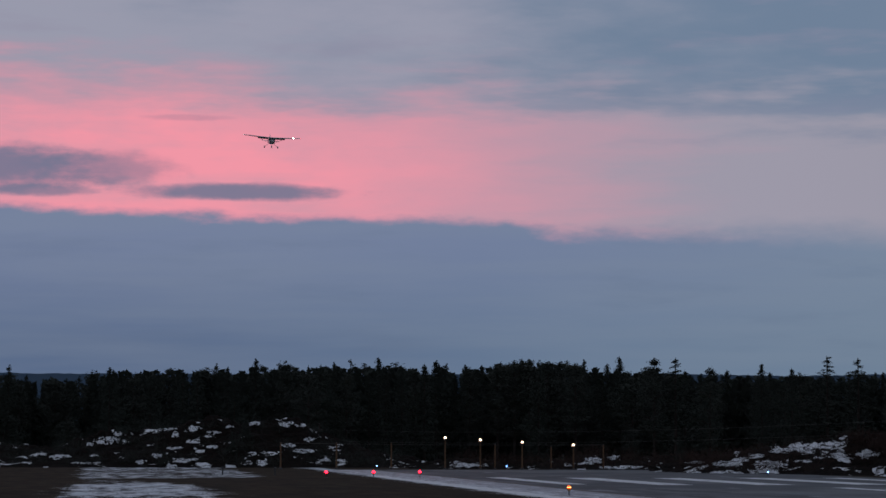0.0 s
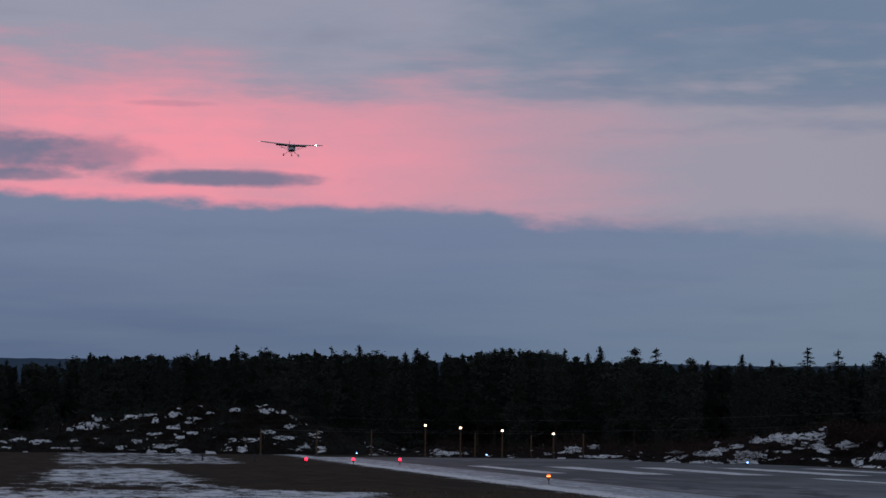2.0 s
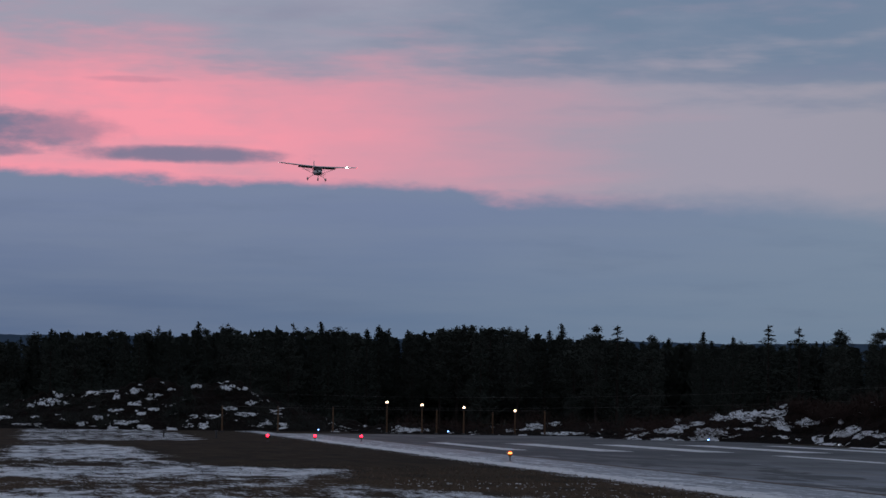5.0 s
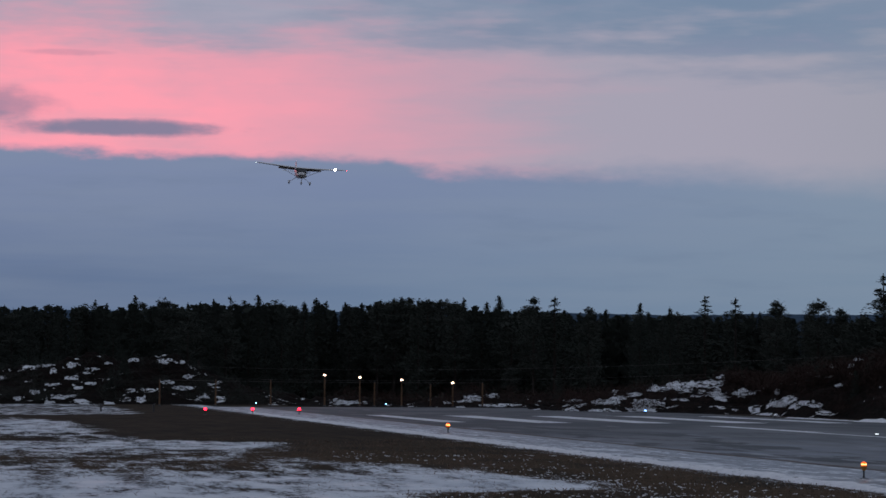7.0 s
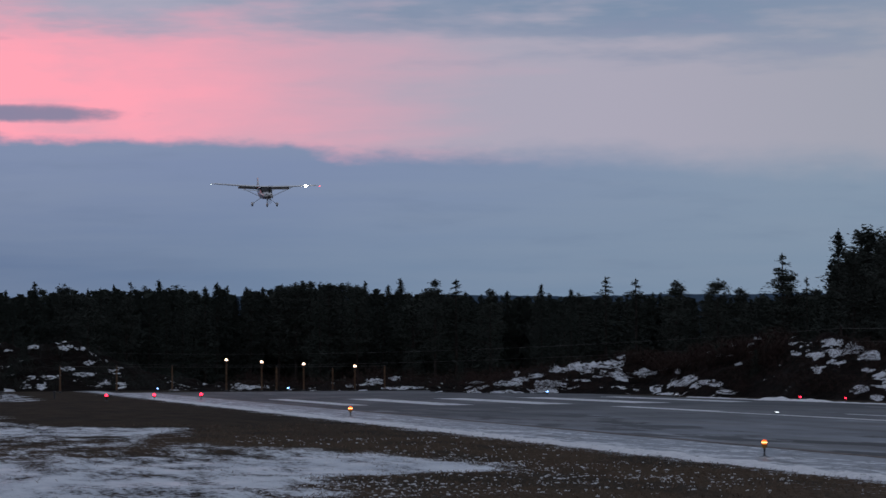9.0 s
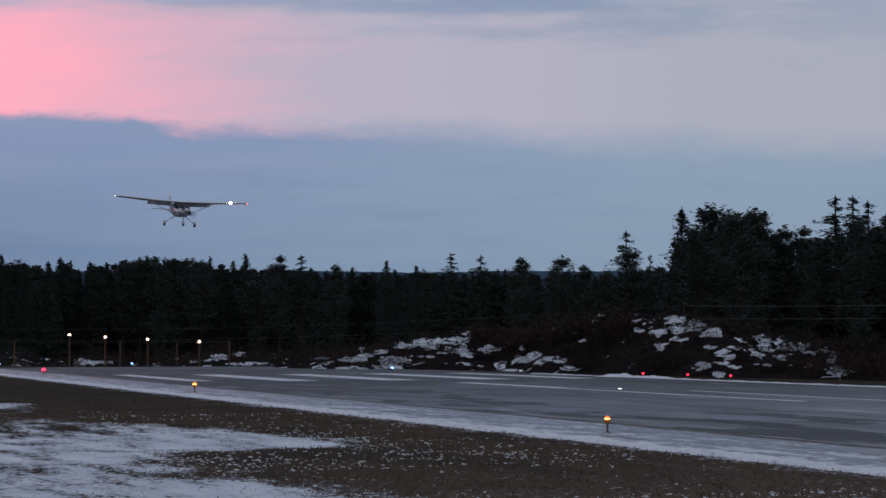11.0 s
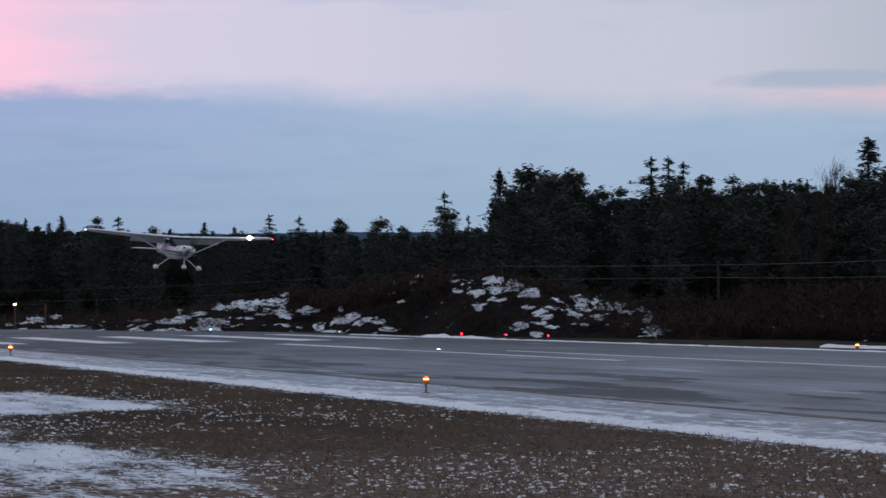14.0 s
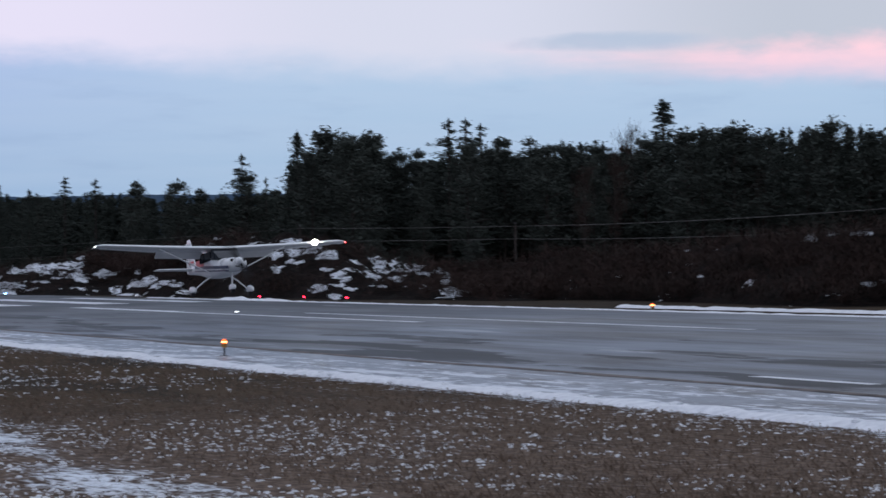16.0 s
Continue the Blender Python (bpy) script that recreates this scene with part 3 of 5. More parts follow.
def lie_snow(hill, crest, foot, seed, a0, e0, hw, hh):
    """A ragged patch of snow draped over the rocks."""
    slope = []
    for k in range(85):
        x, y, z = knoll_height(crest, foot, seed, a0, k * 0.25)
        slope.append(math.degrees(math.atan2(z - EYE, math.hypot(x, y))))
    top = max(slope)
    e0 = min(e0, top - 0.5 * hh)

    def at(e):
        return next((k * 0.25 for k, v in enumerate(slope) if v >= e), slope.index(top) * 0.25)
    d0, d1 = at(e0 - 1.25 * hh) - 0.35, at(min(e0 + 1.25 * hh, top)) + 0.5
    nu, nv = 34, max(14, min(34, round((d1 - d0) / 0.16)))
    verts = []
    for j in range(nv + 1):
        for i in range(nu + 1):
            u, v = 2 * i / nu - 1, 2 * j / nv - 1
            x, y, z = knoll_height(crest, foot, seed, a0 + hw * (u + 0.25 * v * math.sin(a0 * 7)), d0 + (d1 - d0) * (v + 1) / 2)
            rag = 0.9 * fbm(x * 1.1, y * 0.6 + z * 2.0, 31.0, 4) + 0.6 * fbm(x * 3.8, z * 6.0, 37.0, 3)
            rise = (math.degrees(math.atan2(z - EYE, math.hypot(x, y))) - e0) / hh
            body = 0.75 - u * u - rise * rise - 0.1 * v * v + rag * 1.35
            rim = abs(u) > 0.99 or abs(v) > 0.99
            verts.append((x, y, z + (-0.4 if rim else min(0.07, 0.02 + 0.12 * body) if body > 0 else max(-0.3, 0.8 * body))))
    w = nu + 1
    faces = [(j * w + i, j * w + i + 1, (j + 1) * w + i + 1, (j + 1) * w + i) for j in range(nv) for i in range(nu)]
    return mesh_part("snow_patch", verts, faces, M["lying_snow"], hill, "", True)


PATCH_W = [(-0.75, -0.325, 0.252, 0.050), (-1.08, -0.625, 0.076, 0.076), (0.25, 0.052, 0.277, 0.088), (-0.10, -0.036, 0.088, 0.038), (0.50, 0.191, 0.126, 0.050), (1.59, 0.357, 0.202, 0.025), (2.15, 0.308, 0.202, 0.063), (1.78, 0.194, 0.076, 0.076), (2.22, 0.031, 0.176, 0.050), (2.66, 0.221, 0.176, 0.038), (2.99, 0.360, 0.101, 0.025), (2.34, -0.183, 0.126, 0.063), (1.38, -0.285, 0.113, 0.063), (1.03, -0.436, 0.126, 0.050), (1.97, -0.398, 0.302, 0.050), (2.41, -0.498, 0.202, 0.063), (1.72, -0.561, 0.126, 0.076), (2.60, -0.095, 0.126, 0.038), (3.54, 0.425, 0.126, 0.050), (4.23, 0.414, 0.176, 0.063), (4.61, 0.389, 0.126, 0.038), (4.30, -0.054, 0.176, 0.050), (4.68, -0.192, 0.227, 0.050), (5.12, -0.368, 0.151, 0.063)]
PATCH_V = [(3.04, -0.560, 0.151, 0.063), (3.73, -0.433, 0.126, 0.076), (3.54, -0.244, 0.063, 0.038), (0.26, -0.600, 0.126, 0.025), (4.80, 0.074, 0.126, 0.050), (1.78, -0.121, 0.176, 0.038)]
PATCH_M = [(8.27, -0.490, 0.328, 0.063), (8.10, -0.427, 0.076, 0.038), (11.15, -0.383, 0.252, 0.076), (11.65, -0.268, 0.176, 0.050), (11.78, -0.533, 0.428, 0.038), (10.89, -0.585, 0.101, 0.025)]
PATCH_E = [(14.34, -0.057, 0.076, 0.025), (13.43, -0.368, 0.176, 0.025), (14.12, -0.448, 0.252, 0.063), (14.40, -0.361, 0.176, 0.038), (14.12, -0.650, 0.277, 0.038), (13.39, -0.646, 0.126, 0.025), (14.79, -0.275, 0.139, 0.050), (15.10, -0.454, 0.302, 0.063), (15.32, -0.151, 0.202, 0.050), (15.29, -0.062, 0.076, 0.025), (15.82, -0.078, 0.302, 0.088), (16.04, 0.035, 0.151, 0.063), (16.49, -0.030, 0.252, 0.076), (16.72, 0.083, 0.076, 0.063), (15.88, -0.395, 0.101, 0.025), (16.67, -0.298, 0.227, 0.076), (16.64, -0.171, 0.063, 0.050), (17.17, -0.211, 0.176, 0.076), (17.47, -0.226, 0.151, 0.050), (17.71, -0.087, 0.076, 0.050), (17.46, -0.581, 0.101, 0.101), (17.78, -0.735, 0.176, 0.050), (18.16, -0.420, 0.227, 0.113), (18.35, -0.523, 0.101, 0.063)]
PATCH_D = [(18.54, -0.447, 0.101, 0.050), (18.77, -0.487, 0.151, 0.063), (17.97, -0.203, 0.050, 0.050), (18.67, 0.239, 0.101, 0.038), (19.69, 0.591, 0.227, 0.038), (19.57, 0.426, 0.101, 0.050), (19.63, 0.209, 0.076, 0.038), (19.31, -0.057, 0.076, 0.050), (14.94, -0.617, 0.252, 0.050), (20.58, 0.192, 0.126, 0.050), (21.03, 0.138, 0.176, 0.063), (21.37, 0.442, 0.227, 0.076), (21.22, 0.367, 0.126, 0.038), (21.67, 0.263, 0.378, 0.101), (21.92, 0.351, 0.176, 0.076), (21.54, 0.161, 0.176, 0.050), (22.26, 0.336, 0.126, 0.088), (22.15, 0.108, 0.202, 0.076), (21.47, -0.004, 0.202, 0.050), (21.07, -0.193, 0.088, 0.063), (22.20, -0.198, 0.126, 0.038), (22.46, -0.327, 0.151, 0.088), (22.62, -0.417, 0.126, 0.050), (22.40, -0.543, 0.176, 0.038)]
PATCH_C = [(21.98, -0.617, 0.176, 0.076), (22.36, -0.797, 0.126, 0.063), (22.72, -0.646, 0.126, 0.038), (23.38, -0.128, 0.126, 0.151), (23.26, 0.089, 0.101, 0.050), (23.76, -0.104, 0.151, 0.126), (23.95, -0.168, 0.202, 0.101), (24.21, -0.144, 0.101, 0.076), (24.40, -0.310, 0.151, 0.050), (23.76, -0.422, 0.151, 0.063), (23.19, -0.356, 0.176, 0.050), (23.44, -0.586, 0.076, 0.038), (24.78, -0.172, 0.176, 0.063), (24.90, -0.300, 0.101, 0.076), (25.00, -0.745, 0.202, 0.113), (24.84, -0.490, 0.101, 0.050), (25.66, -0.468, 0.101, 0.038)]
PATCH_F = [(32.99, 0.528, 0.176, 0.076), (34.17, 0.662, 0.202, 0.050), (30.29, 0.121, 0.076, 0.038), (30.59, -0.453, 0.076, 0.038), (33.49, 0.584, 0.126, 0.038), (34.28, -0.684, 0.151, 0.050)]
KNOLL_W = [(-8, 1.0), (-4, 1.8), (-1.0, 2.2), (0.2, 3.2), (2.0, 4.4), (3.6, 4.7), (4.5, 4.4), (5.4, 2.8), (6.6, 1.2), (7.6, 0.3), (8.6, 0.0)]
KNOLL_M = [(7.0, 0.0), (7.7, 0.6), (8.3, 0.9), (9.0, 0.4), (10.2, 0.5), (11.2, 1.4), (12.3, 0.9), (14.0, 1.3), (15.2, 1.6), (17.0, 1.6), (18.5, 1.2)]
KNOLL_E = [(12.4, 0.0), (14.0, 1.1), (15.3, 2.2), (16.7, 2.8), (17.9, 2.4), (19.3, 3.7), (20.5, 4.1), (21.3, 4.0), (22.4, 3.5), (23.6, 2.6), (24.4, 1.9), (25.4, 0.9), (27, 0.5)]
KNOLL_F = [(22.0, 0.3), (24.0, 1.2), (26.0, 1.8), (27.6, 2.5), (30.0, 2.7), (32.6, 3.5), (34.2, 3.7), (38.0, 4.0), (44.0, 3.6)]
FOOT_W = [(-8, 268), (9, 268)]
FOOT_M = [(7, 252), (19, 248)]
FOOT_E = [(12, 228), (14, 222), (17, 212), (19, 192), (21, 178), (23, 167), (27, 152)]
FOOT_F = [(22, 178), (27, 157), (34, 127), (44, 108)]
knoll("rocky_knoll_west", KNOLL_W, FOOT_W, 2.0, "dark rocky heath knoll with patches of snow", PATCH_W + PATCH_V, 1.1, mat="scrub")
knoll("rocky_knoll_middle", KNOLL_M, FOOT_M, 12.0, "low dark rocky rise with patches of snow", PATCH_M, 1.1, mat="scrub")
knoll("rocky_knoll_east", KNOLL_E, FOOT_E, 6.0, "dark rocky knoll with bright patches of snow", PATCH_E + PATCH_D + PATCH_C)
knoll("brushy_bank", KNOLL_F, FOOT_F, 17.0, "brown brush-covered bank with little snow", PATCH_F, mat="bank")

# distant wooded ridge, its blue haze painted into the material
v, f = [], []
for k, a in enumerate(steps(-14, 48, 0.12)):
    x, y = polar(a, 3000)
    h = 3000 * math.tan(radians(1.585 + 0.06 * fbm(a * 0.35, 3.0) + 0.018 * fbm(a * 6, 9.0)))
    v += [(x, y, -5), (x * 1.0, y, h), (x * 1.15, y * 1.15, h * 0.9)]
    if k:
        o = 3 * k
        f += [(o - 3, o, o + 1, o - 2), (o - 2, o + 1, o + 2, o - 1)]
tagged(mesh_part("distant_ridge", v, f, M["ridge"]), "far wooded ridge, distance haze painted in blue", "hill", "", "structure")

# ---------------------------------------------------------------- trees


def quads_mesh(centres, us, vs):
    c, u, w = np.array(centres), np.array(us), np.array(vs)
    verts = np.stack([c - u - w, c + u - w, c + u + w, c - u + w], 1).reshape(-1, 3)
    faces = np.arange(len(c) * 4).reshape(-1, 4)
    return verts.tolist(), faces.tolist()


def tuft(c, u, w, p, n, spread, size, rng, flat=0.45):
    """A spray of needles: n small leaves round p."""
    for q in range(n):
        a1, a2 = rng.uniform(0, 6.283), rng.uniform(-0.8, 0.8)
        s = size * rng.uniform(0.6, 1.4)
        c.append((p[0] + rng.gauss(0, spread), p[1] + rng.gauss(0, spread), p[2] + rng.gauss(0, spread * flat)))
        u.append((math.cos(a1) * s * 1.25, math.sin(a1) * s * 1.25, a2 * s * 0.8))
        w.append((-math.sin(a1) * s * 0.3, math.cos(a1) * s * 0.3, rng.uniform(0.3, 1.0) * s * 0.42))


def spruce_crown(h, spread, rng, sparse=1.0, low=0.08):
    """Whorls of drooping branches that end in a spire."""
    c, u, w = [], [], []
    k, z = 0.0, h * low
    while k < 0.985:
        z = h * (low + (1 - low) * k)
        r = spread * (1 - k) ** 0.82 * rng.uniform(0.72, 1.18) + 0.08
        for b in range(max(3, round(rng.uniform(4.5, 6.5) * sparse))):
            a, reach = rng.uniform(0, 6.283), r * rng.uniform(0.55, 1.15)
            sag, lift = rng.uniform(0.22, 0.45), rng.gauss(0, 0.12)
            for q in (0.25, 0.5, 0.76, 1.0):
                s = reach * q
                p = (math.cos(a) * s, math.sin(a) * s, z + lift - sag * s + 0.16 * s * q)
                tuft(c, u, w, p, 5, 0.05 + 0.07 * reach, 0.050 + 0.020 * reach, rng, 0.8)
        k += rng.uniform(0.016, 0.028) / max(0.6, sparse)
    for q in range(5):
        c.append((0, 0, h * (0.97 + 0.007 * q))), u.append((0.06 - 0.01 * q, 0, 0)), w.append((0, 0.03, h * 0.010))
    return quads_mesh(c, u, w)


def pine_crown(h, spread, rng, bottom=0.3, levels=17, leaves=15, arms=5.4):
    """Rising limbs with flat plates of needles, gaps between them."""
    c, u, w, limbs = [], [], [], []
    for k in range(levels):
        t = (k + rng.uniform(0, 0.8)) / levels
        z = h * (bottom + (0.96 - bottom) * t)
        env = math.sin(math.pi * (0.22 + 0.72 * t)) ** 0.9
        for b in range(max(2, round(arms * (0.8 + 0.5 * t) * rng.uniform(0.75, 1.25)))):
            a, reach = rng.uniform(0, 6.283), spread * env * rng.uniform(0.45, 1.12)
            up = rng.uniform(0.10, 0.45)
            tip = (math.cos(a) * reach, math.sin(a) * reach, z + up * reach)
            if b < 2:
                limbs.append(((0, 0, z), tip))
            for q in (0.38, 0.6, 0.8, 1.0):
                p = (tip[0] * q, tip[1] * q, z + up * reach * q * q)
                tuft(c, u, w, p, leaves, 0.12 + 0.10 * reach, rng.uniform(0.055, 0.10), rng, 0.48 + 0.2 * t)
    tuft(c, u, w, (0, 0, h * 0.975), 26, 0.16, 0.08, rng, 0.8)
    return quads_mesh(c, u, w), limbs


def trunk(h, r, lean, rng, limbs=()):
    pts = [(0, 0, -0.3), (lean * 0.2, 0, h * 0.3), (lean * 0.5, 0.1 * lean, h * 0.65), (lean * 0.2, 0, h * 0.97)]
    shapes = [tube(pts, [r, r * 0.75, r * 0.45, 0.03], 6)]
    for a, b in limbs:
        mid = tuple((p + q) / 2 + (0, 0, 0.12)[k] for k, (p, q) in enumerate(zip(a, b)))
        shapes.append(tube([a, mid, b], [r * 0.30, r * 0.2, 0.02], 4, False))
    return joined(*shapes)


def make_tree(kind, seed):
    """A tree ten metres high at the origin, to be copied and scaled."""
    rng = random.Random(seed)
    if kind == "spruce":
        ob = thing("spruce_tree", "dark spruce with drooping branches, backlit", "tree", "forest trees")
        mesh_part("crown", *spruce_crown(10, rng.uniform(2.2, 2.9), rng), M["spruce"], ob)
        mesh_part("trunk", *trunk(10, 0.16, rng.uniform(-0.1, 0.1), rng), M["bark"], ob)
    elif kind == "thin_spruce":
        ob = thing("spruce_tree", "thin gappy spruce standing above the forest", "tree", "forest trees")
        mesh_part("crown", *spruce_crown(10, rng.uniform(2.0, 2.4), rng, 0.55, 0.2), M["spruce"], ob)
        mesh_part("trunk", *trunk(10, 0.13, 0.05, rng), M["bark"], ob)
    elif kind == "pine":
        ob = thing("pine_tree", "dark pine with a clumpy flat-topped crown", "tree", "forest trees")
        crown, limbs = pine_crown(10, rng.uniform(2.3, 2.9), rng, rng.uniform(0.14, 0.28))
        mesh_part("crown", *crown, M["pine"], ob)
        mesh_part("trunk", *trunk(10, 0.17, rng.uniform(-0.3, 0.3), rng, limbs), M["bark"], ob)
    elif kind == "open_pine":
        ob = thing("pine_tree", "open-crowned pine with sky between its branches", "tree", "forest trees")
        crown, limbs = pine_crown(10, rng.uniform(1.6, 2.0), rng, 0.3, 13, 9, 3.2)
        mesh_part("crown", *crown, M["pine"], ob)
        mesh_part("trunk", *trunk(10, 0.13, rng.uniform(-0.2, 0.2), rng, limbs), M["bark"], ob)
    else:
        ob = thing("birch_tree", "bare grey-brown birch with fine twigs", "tree", "forest trees")
        shapes, c, u, w = [], [], [], []
        for k in range(26):
            t = rng.uniform(0.35, 0.95)
            a, r = rng.uniform(0, 6.283), (0.3 + 1.5 * math.sin(math.pi * (t - 0.3) / 0.72)) * rng.uniform(0.5, 1.1)
            end = (math.cos(a) * r, math.sin(a) * r, min(9.9, 10 * t + r * rng.uniform(0.3, 0.9)))
            shapes.append(tube([(0, 0, 10 * t - 0.3), end], [0.035, 0.01], 3, False))
            for q in range(46):
                s = rng.uniform(0.35, 1.05)
                p = [end[0] * s + rng.gauss(0, 0.28), end[1] * s + rng.gauss(0, 0.28), 10 * t + (end[2] - 10 * t) * s + rng.gauss(0, 0.26)]
                b, l = rng.uniform(0, 6.283), rng.uniform(0.16, 0.34)
                c.append(p), u.append((math.cos(b) * 0.009, math.sin(b) * 0.009, 0.0)), w.append((math.sin(b) * l * 0.5, -math.cos(b) * l * 0.5, l * 0.8))
        mesh_part("crown", *quads_mesh(c, u, w), M["twig"], ob)
        mesh_part("trunk", *joined(tube([(0, 0, -0.3), (0.1, 0, 5), (0, 0, 9.8)], [0.12, 0.08, 0.01], 6), *shapes), M["bark"], ob)
    return ob


KINDS = {k: [make_tree(k, 100 * n + s) for s in range(c)] for n, (k, c) in enumerate(
    (("spruce", 6), ("thin_spruce", 3), ("pine", 6), ("open_pine", 3), ("birch", 3)))}
used = set()


def plant(kind, azimuth, distance, height, rng, broad=1.0):
    """Stand a tree at a bearing and a distance from the camera, with its own height."""
    pool = KINDS[kind]
    ob = rng.choice(pool)
    x, y = polar(azimuth, distance)
    s = height / 10
    m = Matrix.Translation((x, y, 0)) @ Matrix.Rotation(rng.uniform(0, 6.283), 4, "Z") @ Matrix.Diagonal((s * broad, s * broad, s, 1))
    if ob.name not in used:
        used.add(ob.name)
        ob.matrix_basis = m
        return ob
    made = copy_thing(ob, m)
    made.scale = (s * broad, s * broad, s)
    return made


def top_at(elevation, distance):
    return EYE + distance * math.tan(radians(elevation))


rng = random.Random(77)
# trees that stand out on the skyline: kind, bearing, elevation of the top, width
for kind, a, e, b in (("spruce", -1.91, 1.69, 0.9), ("spruce", 3.57, 1.88, 0.9), ("pine", 4.24, 1.85, 0.7), ("spruce", 4.75, 1.73, 0.8),
                      ("spruce", 5.32, 1.81, 0.7), ("thin_spruce", 5.7, 1.89, 0.9), ("spruce", 6.33, 1.92, 0.8), ("spruce", 6.84, 1.74, 0.8),
                      ("spruce", 7.62, 1.86, 0.9), ("pine", 8.37, 1.71, 0.7), ("pine", 9.01, 1.80, 0.8), ("pine", 9.39, 1.87, 0.9),
                      ("pine", 9.71, 1.91, 0.85), ("pine", 10.15, 1.87, 0.85), ("spruce", 10.95, 1.88, 0.7), ("spruce", 11.75, 1.94, 0.8)):
    plant(kind, a, 352, top_at(e, 352), rng, b)
for kind, a, e, b in (("pine", 12.51, 1.91, 0.7), ("thin_spruce", 13.0, 1.91, 1.5), ("pine", 13.76, 1.72, 0.7), ("spruce", 14.92, 1.81, 0.65),
                      ("spruce", 15.58, 1.69, 0.7), ("thin_spruce", 16.36, 1.94, 1.5), ("thin_spruce", 17.04, 1.90, 1.4), ("pine", 17.93, 1.88, 0.75),
                      ("pine", 18.88, 1.91, 0.75), ("pine", 19.35, 1.70, 0.8), ("thin_spruce", 20.31, 2.43, 1.4), ("pine", 20.4, 2.05, 0.9),
                      ("thin_spruce", 20.85, 1.91, 0.9)):
    plant(kind, a, 330, top_at(e, 330), rng, b)
for kind, a, e, b in (("spruce", 21.56, 2.95, 1.0), ("pine", 22.18, 3.05, 0.95), ("pine", 22.62, 2.93, 0.8), ("pine", 23.2, 2.96, 0.9),
                      ("pine", 23.86, 2.55, 0.7), ("pine", 24.31, 2.50, 0.8), ("thin_spruce", 24.97, 3.18, 1.5), ("thin_spruce", 25.36, 3.18, 1.4),
                      ("thin_spruce", 25.69, 3.05, 1.4), ("pine", 26.08, 2.75, 0.8), ("open_pine", 26.81, 2.77, 0.9), ("pine", 27.21, 2.58, 0.8),
                      ("pine", 27.71, 2.62, 0.8), ("pine", 28.28, 2.65, 0.8), ("birch", 29.08, 2.97, 0.8), ("spruce", 29.8, 3.54, 1.25)):
    plant(kind, a, 262, top_at(e, 262), rng, b)
for kind, a, e, b in (("pine", 30.32, 2.95, 0.8), ("pine", 30.68, 2.98, 0.7), ("pine", 31.37, 3.05, 0.9), ("pine", 31.89, 2.84, 0.8),
                      ("spruce", 32.46, 2.86, 0.7), ("pine", 33.02, 2.89, 0.8), ("pine", 33.52, 3.12, 0.8), ("spruce", 33.89, 2.9, 0.8),
                      ("pine", 34.39, 2.87, 0.9), ("pine", 35.1, 2.95, 0.9), ("birch", 28.0, 2.2, 0.7), ("birch", 28.7, 2.4, 0.6), ("birch", 32.0, 2.2, 0.6)):
    plant(kind, a, 250, top_at(e, 250), rng, b)

# young spruces and pines among the rocks
for kind, a, e, d in (("spruce", 3.35, 0.55, 278), ("spruce", 3.05, 0.25, 274), ("spruce", 0.9, 0.45, 286), ("spruce", 5.2, 0.35, 284), ("pine", -0.6, 0.5, 288),
                      ("pine", 18.9, 0.45, 205), ("spruce", 19.7, 0.30, 196), ("pine", 20.1, 0.62, 199), ("spruce", 22.6, 0.45, 184), ("pine", 23.3, 0.50, 188),
                      ("spruce", 23.9, 0.30, 178), ("pine", 25.5, 0.45, 176), ("spruce", 13.1, 0.20, 262), ("pine", 12.0, 0.35, 270), ("spruce", 17.2, 0.25, 226)):
    plant(kind, a, d, top_at(e, d), rng, rng.uniform(1.0, 1.4))

# the canopy between them
CANOPY_W = [(-8, 1.5), (-2.2, 1.44), (-0.6, 1.44), (0.7, 1.60), (3.0, 1.63), (4.5, 1.70), (8.4, 1.68), (9.1, 1.80), (10.3, 1.80), (10.9, 1.72), (12.4, 1.60), (13.6, 1.54), (15.5, 1.50), (20.0, 1.51), (21.4, 1.55)]
CANOPY_E = [(21.2, 1.9), (21.6, 2.5), (22.2, 2.8), (23.3, 2.75), (23.9, 2.42), (25.4, 2.68), (27.0, 2.60), (29.8, 2.72), (31.4, 2.84), (36.0, 2.8), (44, 2.8)]
for k in range(150):
    a = -7.5 + 28.7 * (k + rng.uniform(0, 0.9)) / 150
    d = rng.uniform(338, 380)
    kind = rng.choice(("spruce", "spruce", "spruce", "pine", "pine"))
    plant(kind, a, d, top_at(smooth_table(CANOPY_W, a) + rng.uniform(-0.16, 0.12), d), rng, rng.uniform(0.75, 1.1))
for k in range(95):
    a = 21.6 + 16.5 * (k + rng.uniform(0, 0.9)) / 95
    d = rng.uniform(252, 285)
    kind = rng.choice(("spruce", "pine", "pine", "pine", "spruce"))
    plant(kind, a, d, top_at(smooth_table(CANOPY_E, a) + rng.uniform(-0.46, 0.10), d), rng, rng.uniform(0.62, 0.92))
for pool in KINDS.values():
    for ob in pool:
        if ob.name not in used:
            x, y = polar(10 + 3 * rng.uniform(0, 8), 395)
            ob.matrix_basis = Matrix.Translation((x, y, 0)) @ Matrix.Diagonal((1, 1, 1.1, 1))


